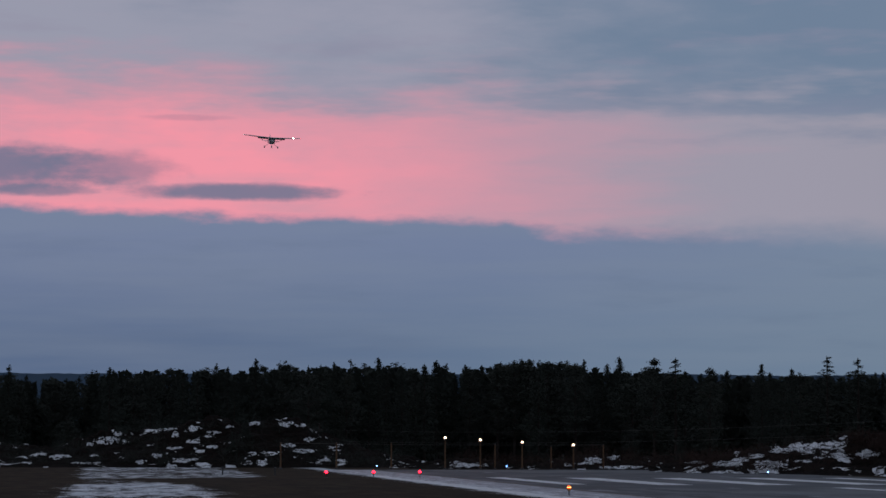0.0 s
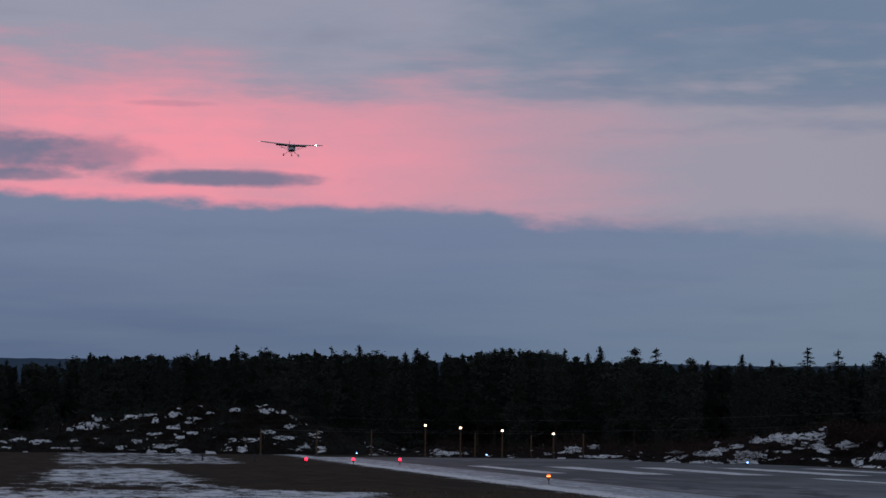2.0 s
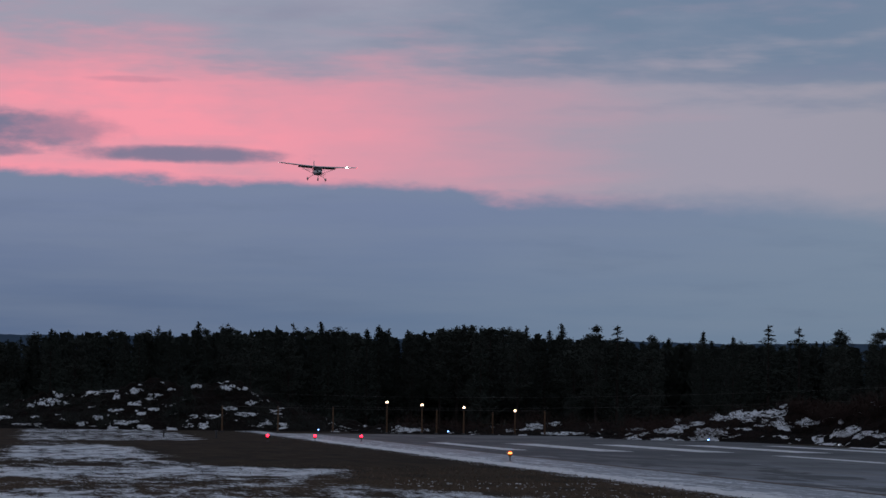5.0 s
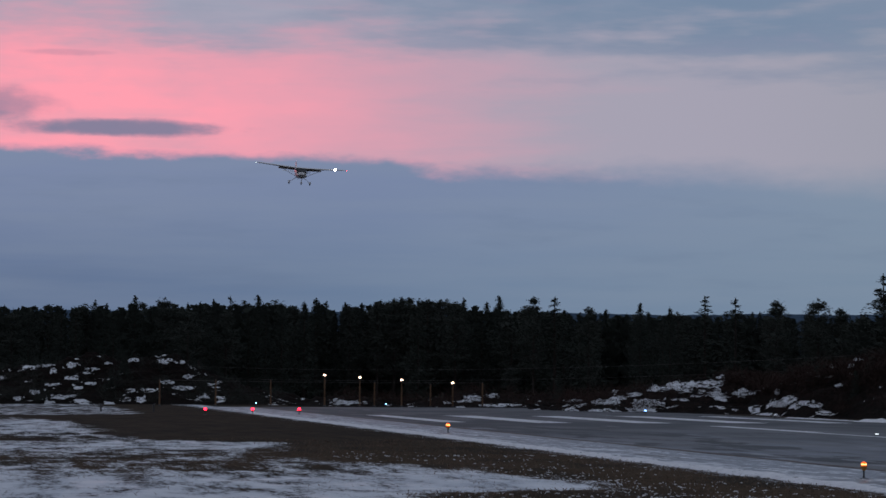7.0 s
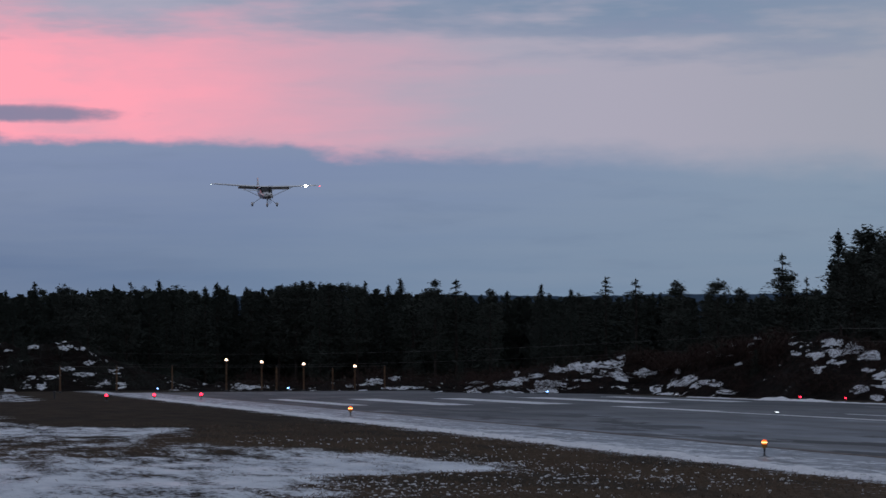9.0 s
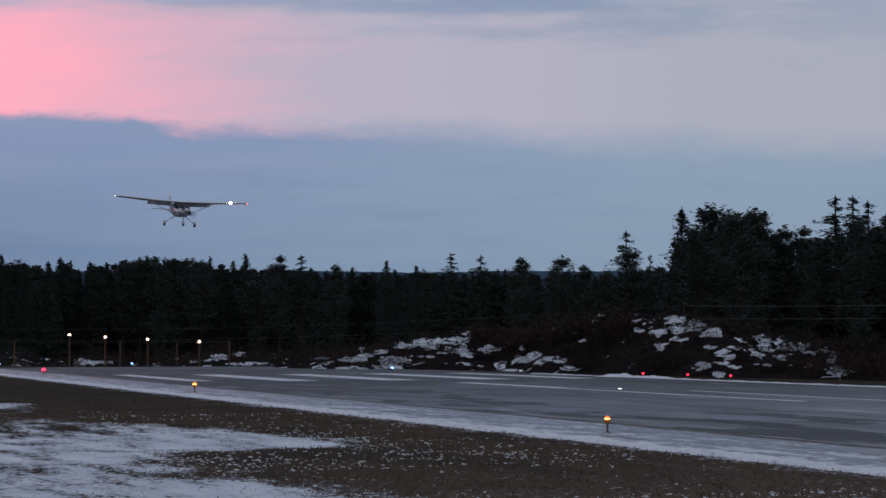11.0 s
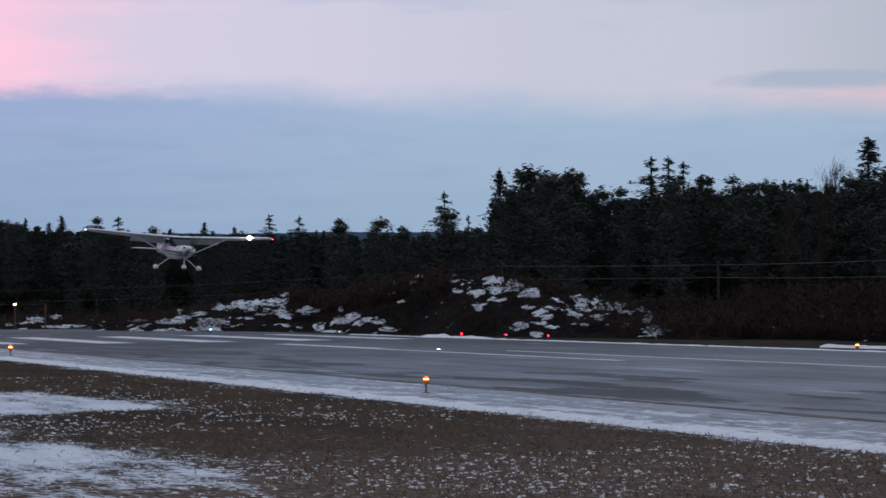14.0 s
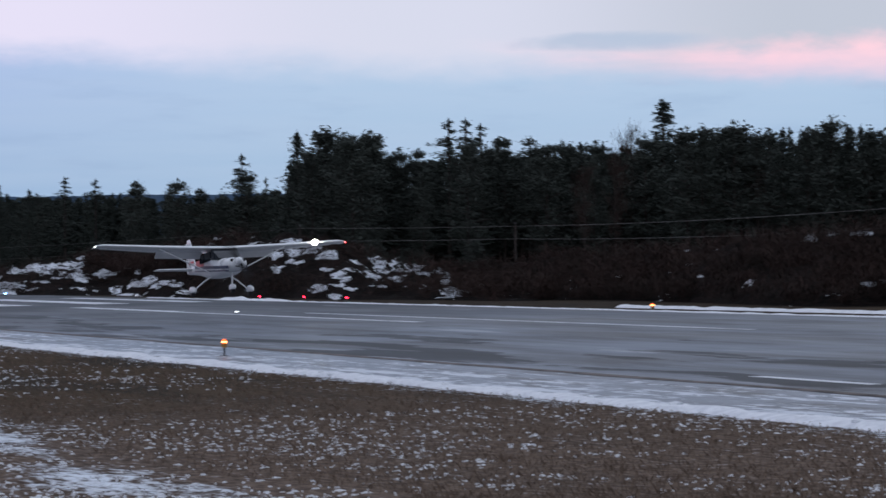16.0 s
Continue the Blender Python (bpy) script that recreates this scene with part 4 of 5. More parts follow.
def deep_wood(a0, a1, d0, d1, count, canopy, seed):
    """The closed mass of the wood behind its edge."""
    r = random.Random(seed)
    c, u, w, shapes = [], [], [], []
    for k in range(count):
        a, d = r.uniform(a0, a1), r.uniform(d0, d1)
        x, y = polar(a, d)
        h = top_at(smooth_table(canopy, a) - (0.36 if a > 21.5 else 0.07) + r.uniform(-0.15, 0.06), d)
        for q in range(110):
            t = r.uniform(0.02, 1.0) ** 0.8
            s = (1 - t) * 1.9 + 0.45
            b, rad = r.uniform(0, 6.283), s * r.uniform(0.3, 1.1)
            z = r.uniform(0.35, 0.75) * (0.6 + 0.5 * (1 - t))
            c.append((x + math.cos(b) * rad, y + math.sin(b) * rad, h * t))
            u.append((math.sin(b) * z, -math.cos(b) * z, r.uniform(-0.2, 0.2)))
            w.append((math.cos(b) * z * 0.4, math.sin(b) * z * 0.4, z * 0.7))
    return c, u, w


c1 = deep_wood(-10, 21.6, 355, 400, 620, CANOPY_W, 5)
c2 = deep_wood(21.4, 42, 268, 310, 300, CANOPY_E, 6)
v, f = quads_mesh(c1[0] + c2[0], c1[1] + c2[1], c1[2] + c2[2])
tagged(mesh_part("deep_wood", v, f, M["spruce"]), "dense dark mass of conifer forest", "forest", "", "stuff")
del c1, c2


def brush(name, spots, mat, label, seed, twigs=60):
    """Bare bushes: many thin upright twigs from each foot."""
    r = random.Random(seed)
    c, u, w = [], [], []
    for x, y, z, h in spots:
        for q in range(twigs):
            b, l = r.uniform(0, 6.283), h * r.uniform(0.10, 0.32)
            t = r.uniform(0.05, 1.0)
            p = (x + r.gauss(0, 0.55) * (0.4 + t), y + r.gauss(0, 0.55) * (0.4 + t), z + h * t)
            th = r.uniform(0.005, 0.013)
            c.append(p), u.append((math.cos(b) * th, math.sin(b) * th, 0)), w.append((math.sin(b) * l * 0.8, -math.cos(b) * l * 0.8, l * r.uniform(0.1, 0.8)))
    tagged(mesh_part(name, *quads_mesh(c, u, w), mat), label, "bushes", "", "stuff")


def on_knoll(crest, foot, count, lo, hi, seed, tall, depth=(0.05, 1.0), rise=18):
    r = random.Random(seed)
    out = []
    for k in range(count):
        a = r.uniform(lo, hi)
        u = r.uniform(*depth)
        x, y = polar(a, smooth_table(foot, a) + rise * u)
        out.append((x, y, smooth_table(crest, a) * (u * u * (3 - 2 * u)) ** 0.75 * 0.92, tall * r.uniform(0.5, 1.2)))
    return out


brush("brush_on_bank", on_knoll(KNOLL_F, FOOT_F, 420, 24.3, 40, 3, 1.25), M["twig"], "brown leafless brush on the bank", 8, 150)
brush("shaded_brush", on_knoll(KNOLL_F, FOOT_F, 420, 24.3, 40, 43, 1.1), M["dusk_twig"], "dark leafless scrub on the bank", 48, 150)
brush("brush_on_knoll", on_knoll(KNOLL_E, FOOT_E, 300, 13, 26, 4, 1.1), M["twig"], "sparse leafless brush among snowy rocks", 9, 110)
brush("brush_on_crest", on_knoll(KNOLL_E, FOOT_E, 190, 16.9, 20.3, 14, 1.4, (0.5, 1.05)), M["twig"], "brown leafless brush over the crest of the knoll", 15, 150)
brush("brush_on_rise", on_knoll(KNOLL_M, FOOT_M, 200, 8, 19, 5, 1.3), M["twig"], "leafless brush along the low rise", 10, 90)
brush("brush_by_wood", on_knoll(KNOLL_W, FOOT_W, 170, -3, 7, 6, 1.2), M["spruce"], "dark juniper scrub on the knoll", 12, 110)

# ---------------------------------------------------------------- airfield lights, poles, wires


def edge_light(x, y, lamp, housing, label, tall=0.37, group="runway lights", size=1.0, hot=False):
    ob = thing("runway_light", label, "runway light", group, pose(x, y, 0))
    mesh_part("base_plate", *lathe([(0.13, 0.0), (0.13, 0.02), (0.05, 0.035), (0.03, 0.05)], 12), M["steel"], ob)
    mesh_part("stem", *lathe([(0.028, 0.03), (0.028, tall - 0.17)], 8), M["steel"], ob)
    mesh_part("housing", *lathe([(0.03, tall - 0.19), (0.06, tall - 0.17), (0.075 * size, tall - 0.10), (0.085 * size, tall - 0.07), (0.07, tall - 0.06)], 12), housing, ob)
    r, c = 0.066 * size, tall - 0.09 + 0.062 * size
    mesh_part("lens", *lathe([(0.5 * r, c - 0.87 * r), (0.9 * r, c - 0.44 * r), (r, c), (0.9 * r, c + 0.44 * r), (0.5 * r, c + 0.87 * r), (0.05 * r, c + r)], 14), lamp, ob, "glowing glass lens", True)
    if hot:
        mesh_part("bulb", *lathe([(0.85 * r, c - 0.22 * r), (1.0 * r, c - 0.17 * r), (1.02 * r, c), (1.0 * r, c + 0.17 * r), (0.85 * r, c + 0.22 * r)], 14), M["lamp_core"], ob, "hot yellow-white band of the lamp")
    return ob


for x, y in ((24.0, 6.0), (24.0, 66.4)):
    edge_light(x, y, M["lamp_amber"], M["yellow"], "lit amber runway edge light on a short stem in snow", 0.42, size=1.15, hot=True)
edge_light(23.6, 126.0, M["lamp_amber"], M["yellow"], "lit amber runway edge light on a short stem in snow", 0.40, size=1.55, hot=True)
edge_light(60.9, 107.6, M["lamp_amber"], M["yellow"], "lit amber runway edge light on the far verge", 0.28, size=1.3, hot=True)
for x, y in ((17.2, 190.4), (20.9, 191.7), (24.6, 193.0)):
    edge_light(x, y, M["lamp_red"], M["redhood"], "lit red runway end light", 0.40, "runway end lights", 1.75)
for x, y in ((61.9, 164.0), (62.6, 157.5), (63.2, 151.6)):
    edge_light(x, y, M["lamp_red"], M["redhood"], "lit red runway end light on the far verge", 0.25, "runway end lights")
for x, y in ((27.8, 252.0), (40.1, 247.3), (53.2, 198.0), (56.9, 176.0)):
    edge_light(x, y, M["lamp_blue"] if x < 56 else M["lamp_white"], M["steel"], "lit bluish marker light at the foot of the rise", 0.36, "marker lights", 1.1 if x < 56 else 0.6)
for x, y in ((14.4, 205.2), (10.3, 207.3)):
    ob = thing("marker_post", "short dark unlit marker post in the grass", "marker post", "marker posts", pose(x, y, 0))
    mesh_part("post", *lathe([(0.07, -0.1), (0.07, 0.5), (0.05, 0.52)], 8), M["steel"], ob)
    mesh_part("cap", *lathe([(0.11, 0.5), (0.11, 0.6), (0.06, 0.64)], 8), M["steel"], ob)
# flush light in the runway
ob = thing("inset_light", "small lit inset light in the runway surface", "runway light", "runway lights", pose(44.9, 122.3, 0.03))
mesh_part("rim", *lathe([(0.17, 0.0), (0.17, 0.012), (0.12, 0.03)], 14), M["steel"], ob)
mesh_part("lens", *lathe([(0.12, 0.02), (0.10, 0.045), (0.05, 0.06)], 12), M["lamp_white"], ob)


def approach_pole(x, y, h, lit):
    ob = thing("approach_light_pole" if lit else "wooden_pole", "slim wooden pole with a lit warm approach light on top" if lit else "slim bare wooden pole at the runway end",
               "light pole" if lit else "pole", "approach poles", pose(x, y, 0))
    mesh_part("post", *lathe([(0.085, -0.2), (0.075, h * 0.5), (0.065, h)], 10), M["pole"], ob)
    mesh_part("foot", *lathe([(0.16, -0.1), (0.16, 0.12), (0.10, 0.16)], 10), M["steel"], ob)
    if lit:
        mesh_part("crossarm", *slab(-0.20, 0.20, -0.04, 0.04, h, h + 0.06), M["steel"], ob)
        head = mesh_part("lamp_head", *lathe([(0.06, h + 0.05), (0.13, h + 0.10), (0.14, h + 0.16)], 12), M["steel"], ob)
        mesh_part("lens", *lathe([(0.11, h + 0.15), (0.125, h + 0.20), (0.125, h + 0.27), (0.07, h + 0.33), (0.02, h + 0.35)], 14), M["lamp_warm"], head, "glowing warm lens", True)
    else:
        mesh_part("cap", *lathe([(0.075, h - 0.01), (0.08, h + 0.02), (0.03, h + 0.05)], 10), M["steel"], ob)
    return ob


PD = 254.0
for a, e, lit in ((7.83, 0.13, True), (8.62, 0.08, True), (9.56, 0.03, True), (10.71, -0.03, True),
                  (4.14, 0.02, False), (5.39, 0.02, False), (6.62, 0.02, False), (8.95, -0.02, False), (10.21, -0.06, False), (11.38, -0.02, False)):
    x, y = polar(a, PD)
    h = EYE + PD * math.tan(radians(e))
    approach_pole(x, y, h - (0.26 if lit else 0.05), lit)


def span(name, ends, sag, r, label, group="power lines"):
    (x0, y0, z0), (x1, y1, z1) = ends
    pts = []
    for k in range(25):
        u = k / 24
        pts.append((x0 + (x1 - x0) * u, y0 + (y1 - y0) * u, z0 + (z1 - z0) * u - sag * 4 * u * (1 - u)))
    return tagged(mesh_part(name, *tube(pts, [r] * 25, 5), M["wire"]), label, "cable", group)


def ray_point(a, e, d):
    x, y = polar(a, d)
    return (x, y, EYE + d * math.tan(radians(e)))


POSTS = [(26.45, 0.78, 202), (21.6, 0.78, 214), (5.0, 0.42, 300), (43.0, 1.9, 130)]
for a, e, d in POSTS:
    x, y, z = ray_point(a, e, d)
    ob = thing("power_pole", "thin dark wooden power pole before the wood", "power pole", "power poles", pose(x, y, 0, 0, 0, -a))
    mesh_part("post", *lathe([(0.11, -0.3), (0.10, z * 0.5), (0.08, z + 0.1)], 8), M["bark"], ob)
    mesh_part("crossarm", *slab(-0.04, 0.04, -0.9, 0.9, z - 0.08, z), M["bark"], ob)
    for k in (-0.8, 0.8):
        v, f = lathe([(0.04, z), (0.06, z + 0.05), (0.03, z + 0.14)], 8)
        mesh_part("insulator", [(p[0], p[1] + k, p[2]) for p in v], f, M["steel"], ob)
for (a0, e0, d0), (a1, e1, d1), sag in (((5.0, 0.30, 300), (21.6, 0.745, 214), 0.9), ((21.6, 0.745, 214), (26.45, 0.735, 202), 0.06), ((26.45, 0.735, 202), (43.0, 1.65, 130), 0.55),
                                        ((5.0, 0.05, 300), (21.6, 0.46, 214), 0.8), ((21.6, 0.46, 214), (26.45, 0.45, 202), 0.06), ((26.45, 0.45, 202), (43.0, 1.1, 130), 0.6)):
    span("power_line", (ray_point(a0, e0, d0), ray_point(a1, e1, d1)), sag, 0.008 if a0 < 20 else 0.016, "thin grey overhead power line")
span("pole_wire", (ray_point(4.14, 0.0, PD), ray_point(11.38, -0.03, PD)), 0.1, 0.012, "thin wire strung between the poles", "pole wires")

# ---------------------------------------------------------------- the aircraft
# nose towards -y, origin on the ground under the wing


def oval(y, z0, z1, half, square=2.6, count=20):
    out = []
    for k in range(count):
        a = 2 * math.pi * k / count
        c, s = math.cos(a), math.sin(a)
        out.append((half * math.copysign(abs(c) ** (2 / square), c), y, (z0 + z1) / 2 + (z1 - z0) / 2 * math.copysign(abs(s) ** (2 / square), s)))
    return out


def loft(rings, caps=True):
    n = len(rings[0])
    verts = [p for r in rings for p in r]
    faces = [(k * n + s, k * n + (s + 1) % n, (k + 1) * n + (s + 1) % n, (k + 1) * n + s) for k in range(len(rings) - 1) for s in range(n)]
    if caps:
        faces += [tuple(reversed(range(n))), tuple(range((len(rings) - 1) * n, len(rings) * n))]
    return verts, faces


def foil(x, y_le, chord, z, thick, twist=0.0):
    """An aerofoil section across x; leading edge at y_le, trailing edge towards +y."""
    pts = []
    for u, t in ((1.0, 0.0), (0.75, 0.38), (0.5, 0.72), (0.28, 0.97), (0.12, 0.80), (0.04, 0.48), (0.012, 0.22), (0.0, 0.0), (0.012, -0.15), (0.04, -0.24), (0.12, -0.27), (0.28, -0.20), (0.5, -0.14), (0.75, -0.06)):
        pts.append((x, y_le + chord * u, z + thick * t - twist * u))
    return pts


def mirror(shape, side):
    v, f = shape
    if side > 0:
        return v, f
    return [(-p[0], p[1], p[2]) for p in v], [tuple(reversed(q)) for q in f]


plane = thing("light_aircraft", "white high-wing single-engine aircraft with navy stripes, landing", "aircraft", "", pose(0, 0, 0))
body = mesh_part("fuselage", *loft([
    oval(-1.30, 0.88, 1.47, 0.52, 2.6), oval(-0.95, 0.80, 1.51, 0.56, 2.8), oval(-0.45, 0.76, 1.72, 0.58, 3.0), oval(0.1, 0.76, 1.96, 0.58, 3.2),
    oval(0.9, 0.78, 1.99, 0.57, 3.2), oval(1.7, 0.86, 1.93, 0.50, 3.0), oval(2.5, 1.00, 1.86, 0.40, 2.7), oval(3.6, 1.16, 1.72, 0.26, 2.4), oval(4.9, 1.30, 1.62, 0.13, 2.2), oval(5.5, 1.36, 1.58, 0.05, 2.0)]),
    M["white"], plane, "", True)
mesh_part("cowling", *loft([oval(-2.24, 1.12, 1.37, 0.20, 2.2), oval(-2.16, 1.00, 1.41, 0.38, 2.4), oval(-1.95, 0.92, 1.44, 0.46, 2.5), oval(-1.65, 0.88, 1.46, 0.50, 2.5), oval(-1.30, 0.87, 1.48, 0.53, 2.6)]),
          M["white"], plane, "", True)
for x in (-0.24, 0.24):
    v, f = loft([oval(-2.225, 1.23, 1.36, 0.09, 2.0, 12), oval(-2.08, 1.24, 1.35, 0.08, 2.0, 12)])
    mesh_part("air_intake", [(p[0] + x, p[1], p[2]) for p in v], f, M["rubber"], plane, "dark engine air intake")
v, f = loft([oval(-2.20, 1.02, 1.10, 0.13, 2.4, 12), oval(-2.0, 1.0, 1.1, 0.12, 2.4, 12)])
mesh_part("lower_intake", v, f, M["rubber"], plane, "dark lower air intake")
# windscreen and cabin windows, standing just proud of the body
mesh_part("windscreen", *loft([[(-0.53, -1.02, 1.42), (0.53, -1.02, 1.42), (0.48, -1.02, 1.505), (-0.48, -1.02, 1.505)],
                               [(-0.59, -0.55, 1.46), (0.59, -0.55, 1.46), (0.54, -0.55, 1.775), (-0.54, -0.55, 1.775)],
                               [(-0.595, -0.16, 1.50), (0.595, -0.16, 1.50), (0.56, -0.16, 1.975), (-0.56, -0.16, 1.975)]]), M["glass"], plane, "dark curved windscreen")
for s in (-1, 1):
    for y0, y1, z0, z1 in ((-0.05, 0.85, 1.48, 1.86), (0.95, 1.62, 1.48, 1.82)):
        v, f = slab(0.50, 0.592, y0, y1, z0, z1)
        mesh_part("side_window", *mirror((v, f), s), M["glass"], plane, "dark cabin window")
    for z, h, m in ((1.06, 0.12, M["navy"]), (0.94, 0.055, M["navy"])):
        rings = []
        for y, w in ((-2.10, 0.41), (-1.95, 0.465), (-1.65, 0.505), (-1.30, 0.535), (-0.45, 0.590), (0.9, 0.580), (1.7, 0.505), (2.5, 0.405), (3.6, 0.262)):
            zz = z + 0.085 * (y + 0.9)
            rings.append([(w - 0.03, y, zz), (w + 0.006, y, zz), (w + 0.006, y, zz + h), (w - 0.03, y, zz + h)])
        mesh_part("stripe", *mirror(loft(rings), s), m, plane, "painted side stripe")
    # wing: straight inner panel, tapered outer panel, drooped tip
    wing = mesh_part("wing", *mirror(loft([foil(0.0, -0.28, 1.63, 1.99, 0.125, 0.07), foil(0.58, -0.28, 1.63, 2.00, 0.125, 0.07), foil(2.60, -0.28, 1.63, 2.07, 0.12, 0.065),
                                           foil(5.15, -0.12, 1.16, 2.21, 0.085, 0.03), foil(5.42, -0.06, 1.02, 2.20, 0.055, 0.02), foil(5.50, 0.05, 0.78, 2.15, 0.02)]), s), M["white"], plane)
    for name, x0, x1, y0, y1, c0, c1, drop in (("flap", 0.62, 2.60, 1.10, 1.10, 0.42, 0.42, 0.24), ("aileron", 2.65, 5.10, 1.06, 0.80, 0.30, 0.24, 0.0)):
        za, zb = (1.94 + 0.034 * x if x < 2.62 else 2.02 + 0.065 * (x - 2.6) for x in (x0, x1))
        v, f = loft([[(x0, y0, za - 0.02), (x0, y0 + c0, za - drop - 0.03), (x0, y0 + c0, za - drop - 0.015), (x0, y0, za + 0.045)],
                     [(x1, y1, zb - 0.02), (x1, y1 + c1, zb - drop - 0.03), (x1, y1 + c1, zb - drop - 0.015), (x1, y1, zb + 0.045)]])
        mesh_part(name, *mirror((v, f), s), M["white"], wing)
    v, f = tube([(0.56, 0.12, 0.98), (1.7, 0.10, 1.52), (2.75, 0.08, 2.02)], [0.026, 0.029, 0.026], 8)
    mesh_part("wing_strut", *mirror(([(p[0], 0.1 + (p[1] - 0.1) * 2.2, p[2]) for p in v], f), s), M["white"], plane)
    v, f = tube([(5.46, 0.0, 2.18), (5.50, 0.03, 2.17), (5.54, 0.07, 2.17)], [0.02, 0.032, 0.012], 8)
    mesh_part("tip_light", *mirror((v, f), s), M["lamp_nav_red"] if s > 0 else M["lamp_tip"], wing, "lit wing tip light")
    # main wheels on spring legs, in fairings
    v, f = tube([(0.42, 0.48, 0.84), (0.72, 0.50, 0.66), (1.02, 0.52, 0.42), (1.20, 0.52, 0.24)], [0.038, 0.031, 0.027, 0.030], 8)
    leg = mesh_part("main_leg", *mirror((v, f), s), M["white"], plane, "", True)
    v, f = loft([oval(0.10, 0.20, 0.26, 0.03, 2.2, 12), oval(0.20, 0.16, 0.36, 0.10, 3.2, 12), oval(0.48, 0.14, 0.44, 0.13, 3.4, 12), oval(0.78, 0.18, 0.38, 0.09, 3.0, 12), oval(1.04, 0.22, 0.28, 0.02, 2.0, 12)])
    mesh_part("wheel_fairing", *mirror(([(p[0] + 1.26, p[1], p[2]) for p in v], f), s), M["white"], leg, "", True)
    v, f = tube([(1.18, 0.5, 0.22), (1.20, 0.5, 0.22), (1.32, 0.5, 0.22), (1.34, 0.5, 0.22)], [0.16, 0.215, 0.215, 0.16], 18)
    mesh_part("wheel", *mirror((v, f), s), M["rubber"], leg, "black tyre")
    mesh_part("tailplane", *mirror(loft([foil(0.04, 4.35, 1.15, 1.52, 0.06), foil(1.62, 4.62, 0.80, 1.54, 0.04), foil(1.72, 4.72, 0.60, 1.54, 0.01)]), s), M["white"], plane, "", True)
    rings = [[(w - 0.03, y, zz), (w + 0.008, y, zz), (w + 0.006, y, zz + 0.28), (w - 0.03, y, zz + 0.28)] for y, w, zz in ((1.15, 0.555, 1.36), (1.7, 0.505, 1.38), (2.5, 0.405, 1.42), (3.3, 0.295, 1.46))]
    mesh_part("side_panel", *mirror(loft(rings), s), M["redpaint"], plane, "red panel behind the cabin")
# nose leg
v, f = tube([(0, -1.28, 0.95), (0, -1.22, 0.60), (0, -1.18, 0.28)], [0.05, 0.042, 0.04], 8)
nose = mesh_part("nose_leg", v, f, M["white"], plane, "", True)
mesh_part("wheel_fairing", *loft([oval(-1.58, 0.20, 0.25, 0.03, 2.2, 12), oval(-1.46, 0.15, 0.34, 0.09, 3.0, 12), oval(-1.2, 0.13, 0.40, 0.115, 3.2, 12), oval(-0.92, 0.13, 0.36, 0.08, 2.4, 12), oval(-0.70, 0.20, 0.26, 0.02, 2.0, 12)]), M["white"], nose, "", True)
mesh_part("wheel", *tube([(-0.08, -1.2, 0.19), (-0.06, -1.2, 0.19), (0.06, -1.2, 0.19), (0.08, -1.2, 0.19)], [0.13, 0.185, 0.185, 0.13], 18), M["rubber"], nose, "black tyre")
# fin and rudder
fin = []
for z, y0, chord, th in ((1.50, 4.10, 1.35, 0.05), (1.75, 4.42, 1.08, 0.05), (2.72, 5.06, 0.70, 0.035), (2.90, 5.20, 0.55, 0.012)):
    fin.append([(p[2], p[1], z) for p in foil(0.0, y0, chord, 0.0, th)])
mesh_part("fin", *loft(fin), M["white"], plane, "", True)
rud = [[(-0.03, y, z), (0.03, y, z), (0.008, y + c, z), (-0.008, y + c, z)] for z, y, c in ((1.42, 5.42, 0.42), (1.8, 5.48, 0.42), (2.76, 5.72, 0.34))]
mesh_part("rudder", *loft(rud), M["white"], plane)
for z0, z1, m in ((1.80, 1.90, M["redpaint"]),):
    rings = [[(-0.052, 4.62 + (z - 1.75) * 0.7, z), (0.052, 4.62 + (z - 1.75) * 0.7, z), (0.045, 5.4 + (z - 1.75) * 0.25, z), (-0.045, 5.4 + (z - 1.75) * 0.25, z)] for z in (z0, z1)]
    mesh_part("fin_stripe", *loft(rings), m, plane, "painted fin stripe")
# landing light in the leading edge of the port wing
v, f = tube([(4.05, -0.345, 2.16), (4.05, -0.33, 2.16), (4.05, -0.29, 2.16), (4.05, -0.20, 2.16)], [0.035, 0.085, 0.115, 0.115], 24)
mesh_part("landing_light", v, f, M["lamp_landing"], plane, "bright landing light in the leading edge")
# propeller
prop = new("propeller")
prop.parent = plane
prop.location = (0, -2.32, 1.26)
mesh_part("spinner", *tube([(0, 0.10, 0), (0, 0.0, 0), (0, -0.14, 0), (0, -0.26, 0), (0, -0.32, 0)], [0.16, 0.16, 0.13, 0.07, 0.01], 16), M["white"], prop, "white spinner", True)
for s in (-1, 1):
    rings = [[(s * r, -0.02 - w * 0.3, -w), (s * r, 0.012 - w * 0.3, -w), (s * r, 0.012 + w * 0.3, w), (s * r, -0.02 + w * 0.3, w)] for r, w in ((0.1, 0.05), (0.35, 0.08), (0.7, 0.07), (0.95, 0.035))]
    mesh_part("blade", *loft(rings if s > 0 else rings[::-1]), M["rubber"], prop, "dark propeller blade")

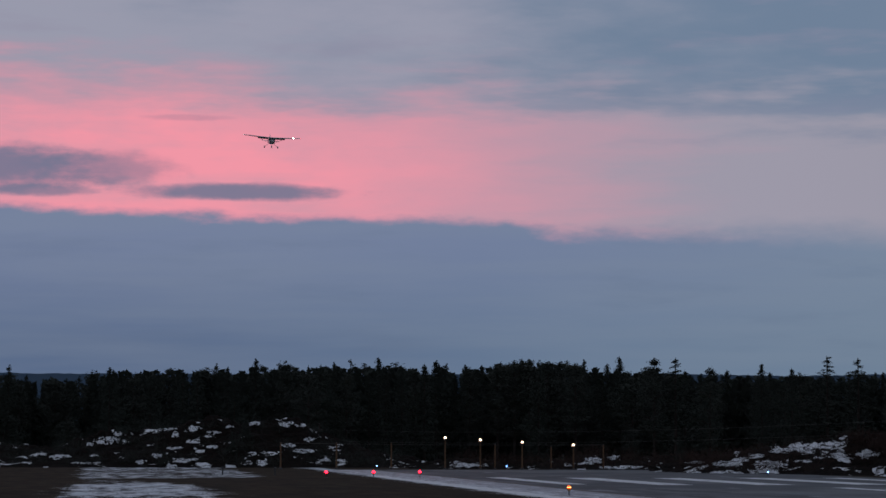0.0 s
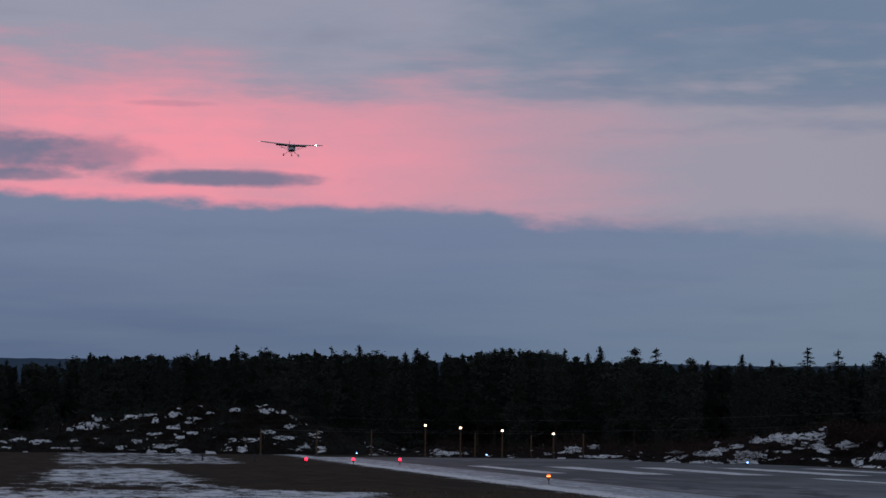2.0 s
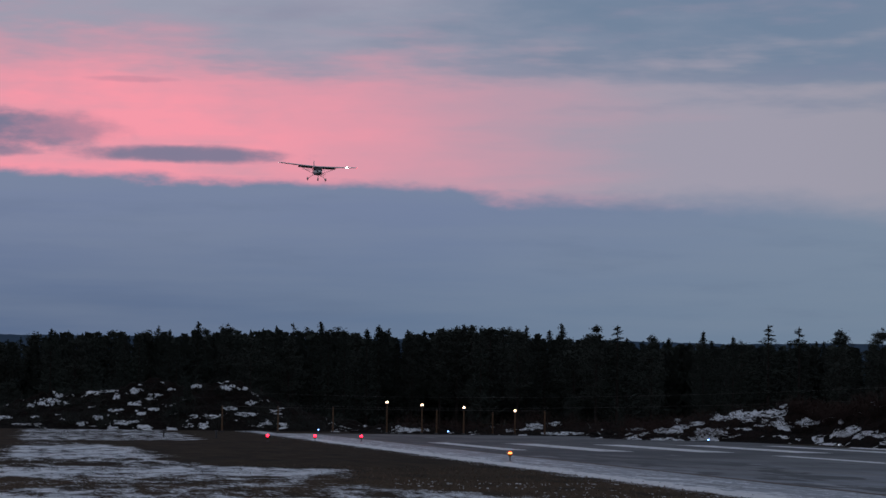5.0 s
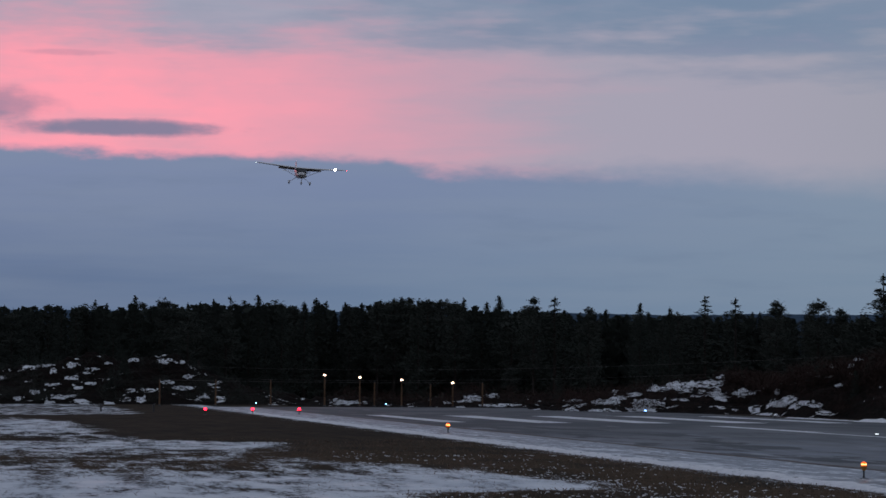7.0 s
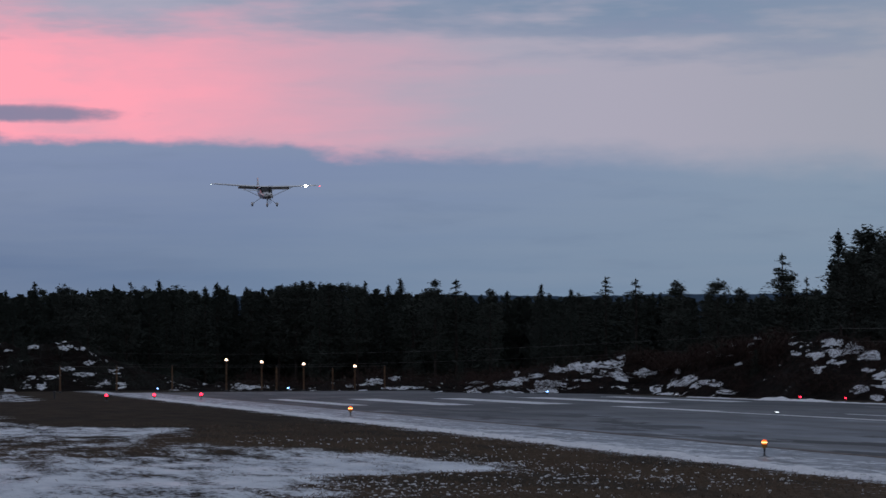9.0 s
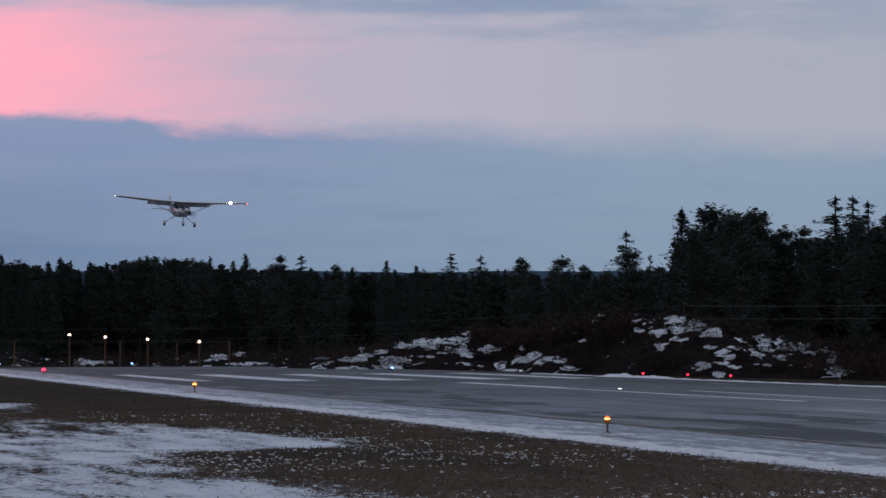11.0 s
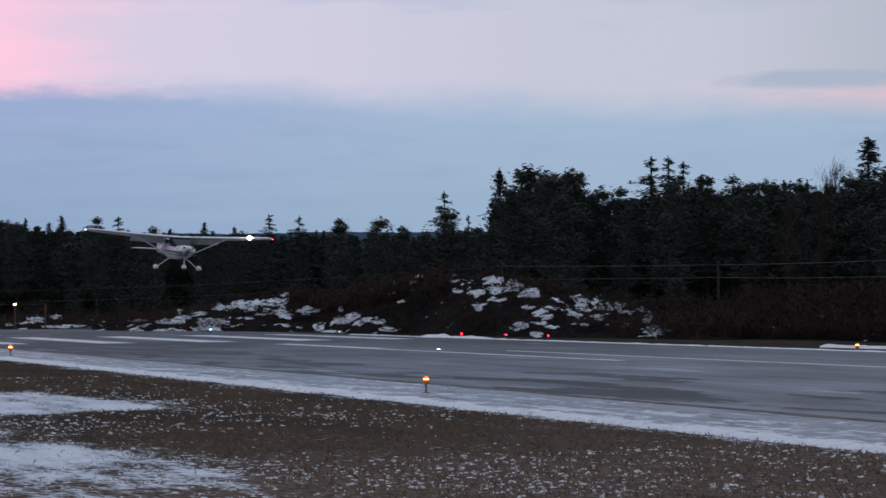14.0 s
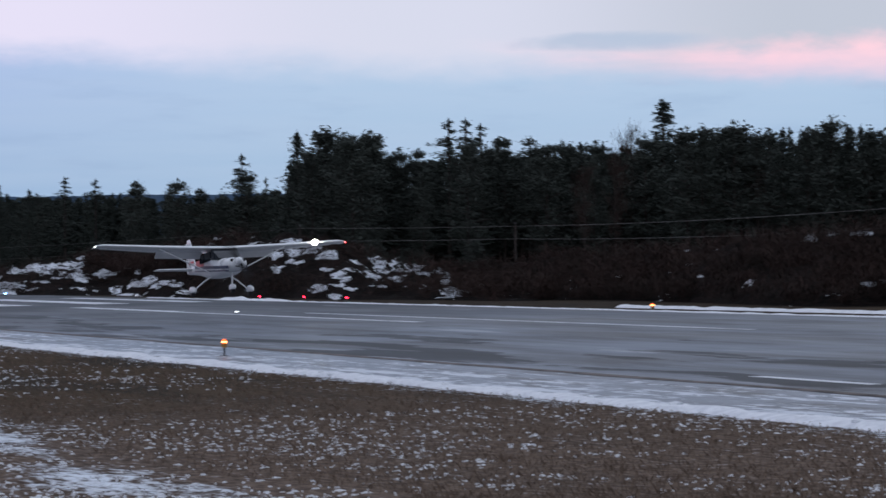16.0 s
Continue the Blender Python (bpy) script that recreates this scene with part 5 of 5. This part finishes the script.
# ---------------------------------------------------------------- grass tufts and snow crumbs on the near verge
rng = random.Random(21)
c, u, w = [], [], []
for k in range(96000):
    d = 27 + 85 * rng.random() ** 1.6
    a = rng.uniform(-4 if d > 50 else 8, 40)
    x, y = polar(a, d)
    on_snow = x < smooth_table(SNOW_EDGE, y) - 0.8 + 1.5 * fbm(x * 0.3, y * 0.2, 4)
    if x > 21.3 or (on_snow and rng.random() < 0.975):
        continue
    b, h, lean = rng.uniform(0, 6.283), rng.uniform(0.012, 0.04), rng.uniform(-1.2, 1.2)
    t = rng.uniform(0.0015, 0.0045) * (1 + d / 40)
    c.append((x, y, h * 0.8 + relief(x, y))), u.append((math.cos(b) * t, math.sin(b) * t, 0)), w.append((lean * h, rng.uniform(-0.6, 0.6) * h, h))
tagged(mesh_part("dry_grass", *quads_mesh(c, u, w), M["straw"]), "short dry brown grass on the verge", "grass", "", "stuff")
shapes_v, shapes_f = [], []
for k in range(27000):
    d = 25 + 75 * rng.random() ** 1.5
    x, y = polar(rng.uniform(8, 40), d)
    if x > 21.3 or fbm(x * 0.16, y * 0.10, 2) + 0.8 * fbm(x * 0.9, y * 0.7, 6) + rng.uniform(-0.5, 0.5) < 0.04 + 0.03 * (x - 11) + 0.004 * (d - 30):
        continue
    r = 0.008 + 0.036 * rng.random() ** 3.5
    o, n, z = len(shapes_v), 7, relief(x, y)
    ring = [(x + math.cos(q * 6.283 / n) * r * rng.uniform(1.0, 2.6), y + math.sin(q * 6.283 / n) * r * rng.uniform(0.4, 1.1), z - 0.01) for q in range(n)]
    shapes_v += ring + [((p[0] + x) / 2, (p[1] + y) / 2, z + rng.uniform(0.008, 0.024)) for p in ring]
    shapes_f += [(o + q, o + (q + 1) % n, o + n + (q + 1) % n, o + n + q) for q in range(n)] + [tuple(range(o + n, o + 2 * n))]
tagged(mesh_part("snow_crumbs", shapes_v, shapes_f, M["snow"]), "small scattered clumps of old snow in the grass", "snow", "", "stuff")

# ---------------------------------------------------------------- motion


def flight(x, y, z, bank, pitch=0.0, yaw=0.0):
    """The aircraft with the middle between its wing tips at x, y, z."""
    turn = pose(0, 0, 0, 0, 0, yaw) @ pose(0, 0, 0, -pitch, 0, 0) @ pose(0, 0, 0, 0, bank, 0)
    return Matrix.Translation((x, y, z)) @ turn @ Matrix.Translation((0, -0.3, -2.22))


def motions():
    walk(plane, [
        (0, flight(32.70, 480.83, 60.72, 3.18, -5, 0)), (1.5, flight(34.83, 442.68, 53.72, 3.16, -5, 0)), (3, flight(37.09, 404.29, 46.09, 1.21, -5, 0)),
        (3.5, flight(37.57, 391.49, 43.51, 1.33, -5, 0)), (7, flight(38.56, 302.69, 28.31, 4.26, -5, 0)), (8.5, flight(38.72, 265.63, 22.72, 1.73, -5, 0)),
        (9, flight(38.84, 253.49, 20.80, 0.34, -5, 0)), (10, flight(38.36, 229.68, 17.24, 1.82, -3, 0)), (12.5, flight(36.52, 172.98, 10.02, 2.92, 0, 0)),
        (13, flight(36.36, 162.14, 8.67, 2.87, 0.5, 0)), (14, flight(36.44, 142.44, 6.50, 2.83, 1.2, -1)), (14.5, flight(36.33, 132.10, 5.49, 2.69, 2.2, -2)),
        (15, flight(36.54, 121.88, 4.55, 0.28, 3.2, -3)), (15.5, flight(36.59, 111.94, 3.91, -1.36, 4.2, -3.5)), (16, flight(36.80, 102.13, 3.39, -0.56, 5.2, -4)),
    ])
    hub = Matrix.Translation((0, -2.32, 1.26))
    walk(prop, [(k / FPS, hub @ Matrix.Rotation(radians(77.0 * k), 4, "Y")) for k in range(int(16 * FPS) + 1)])


motions()
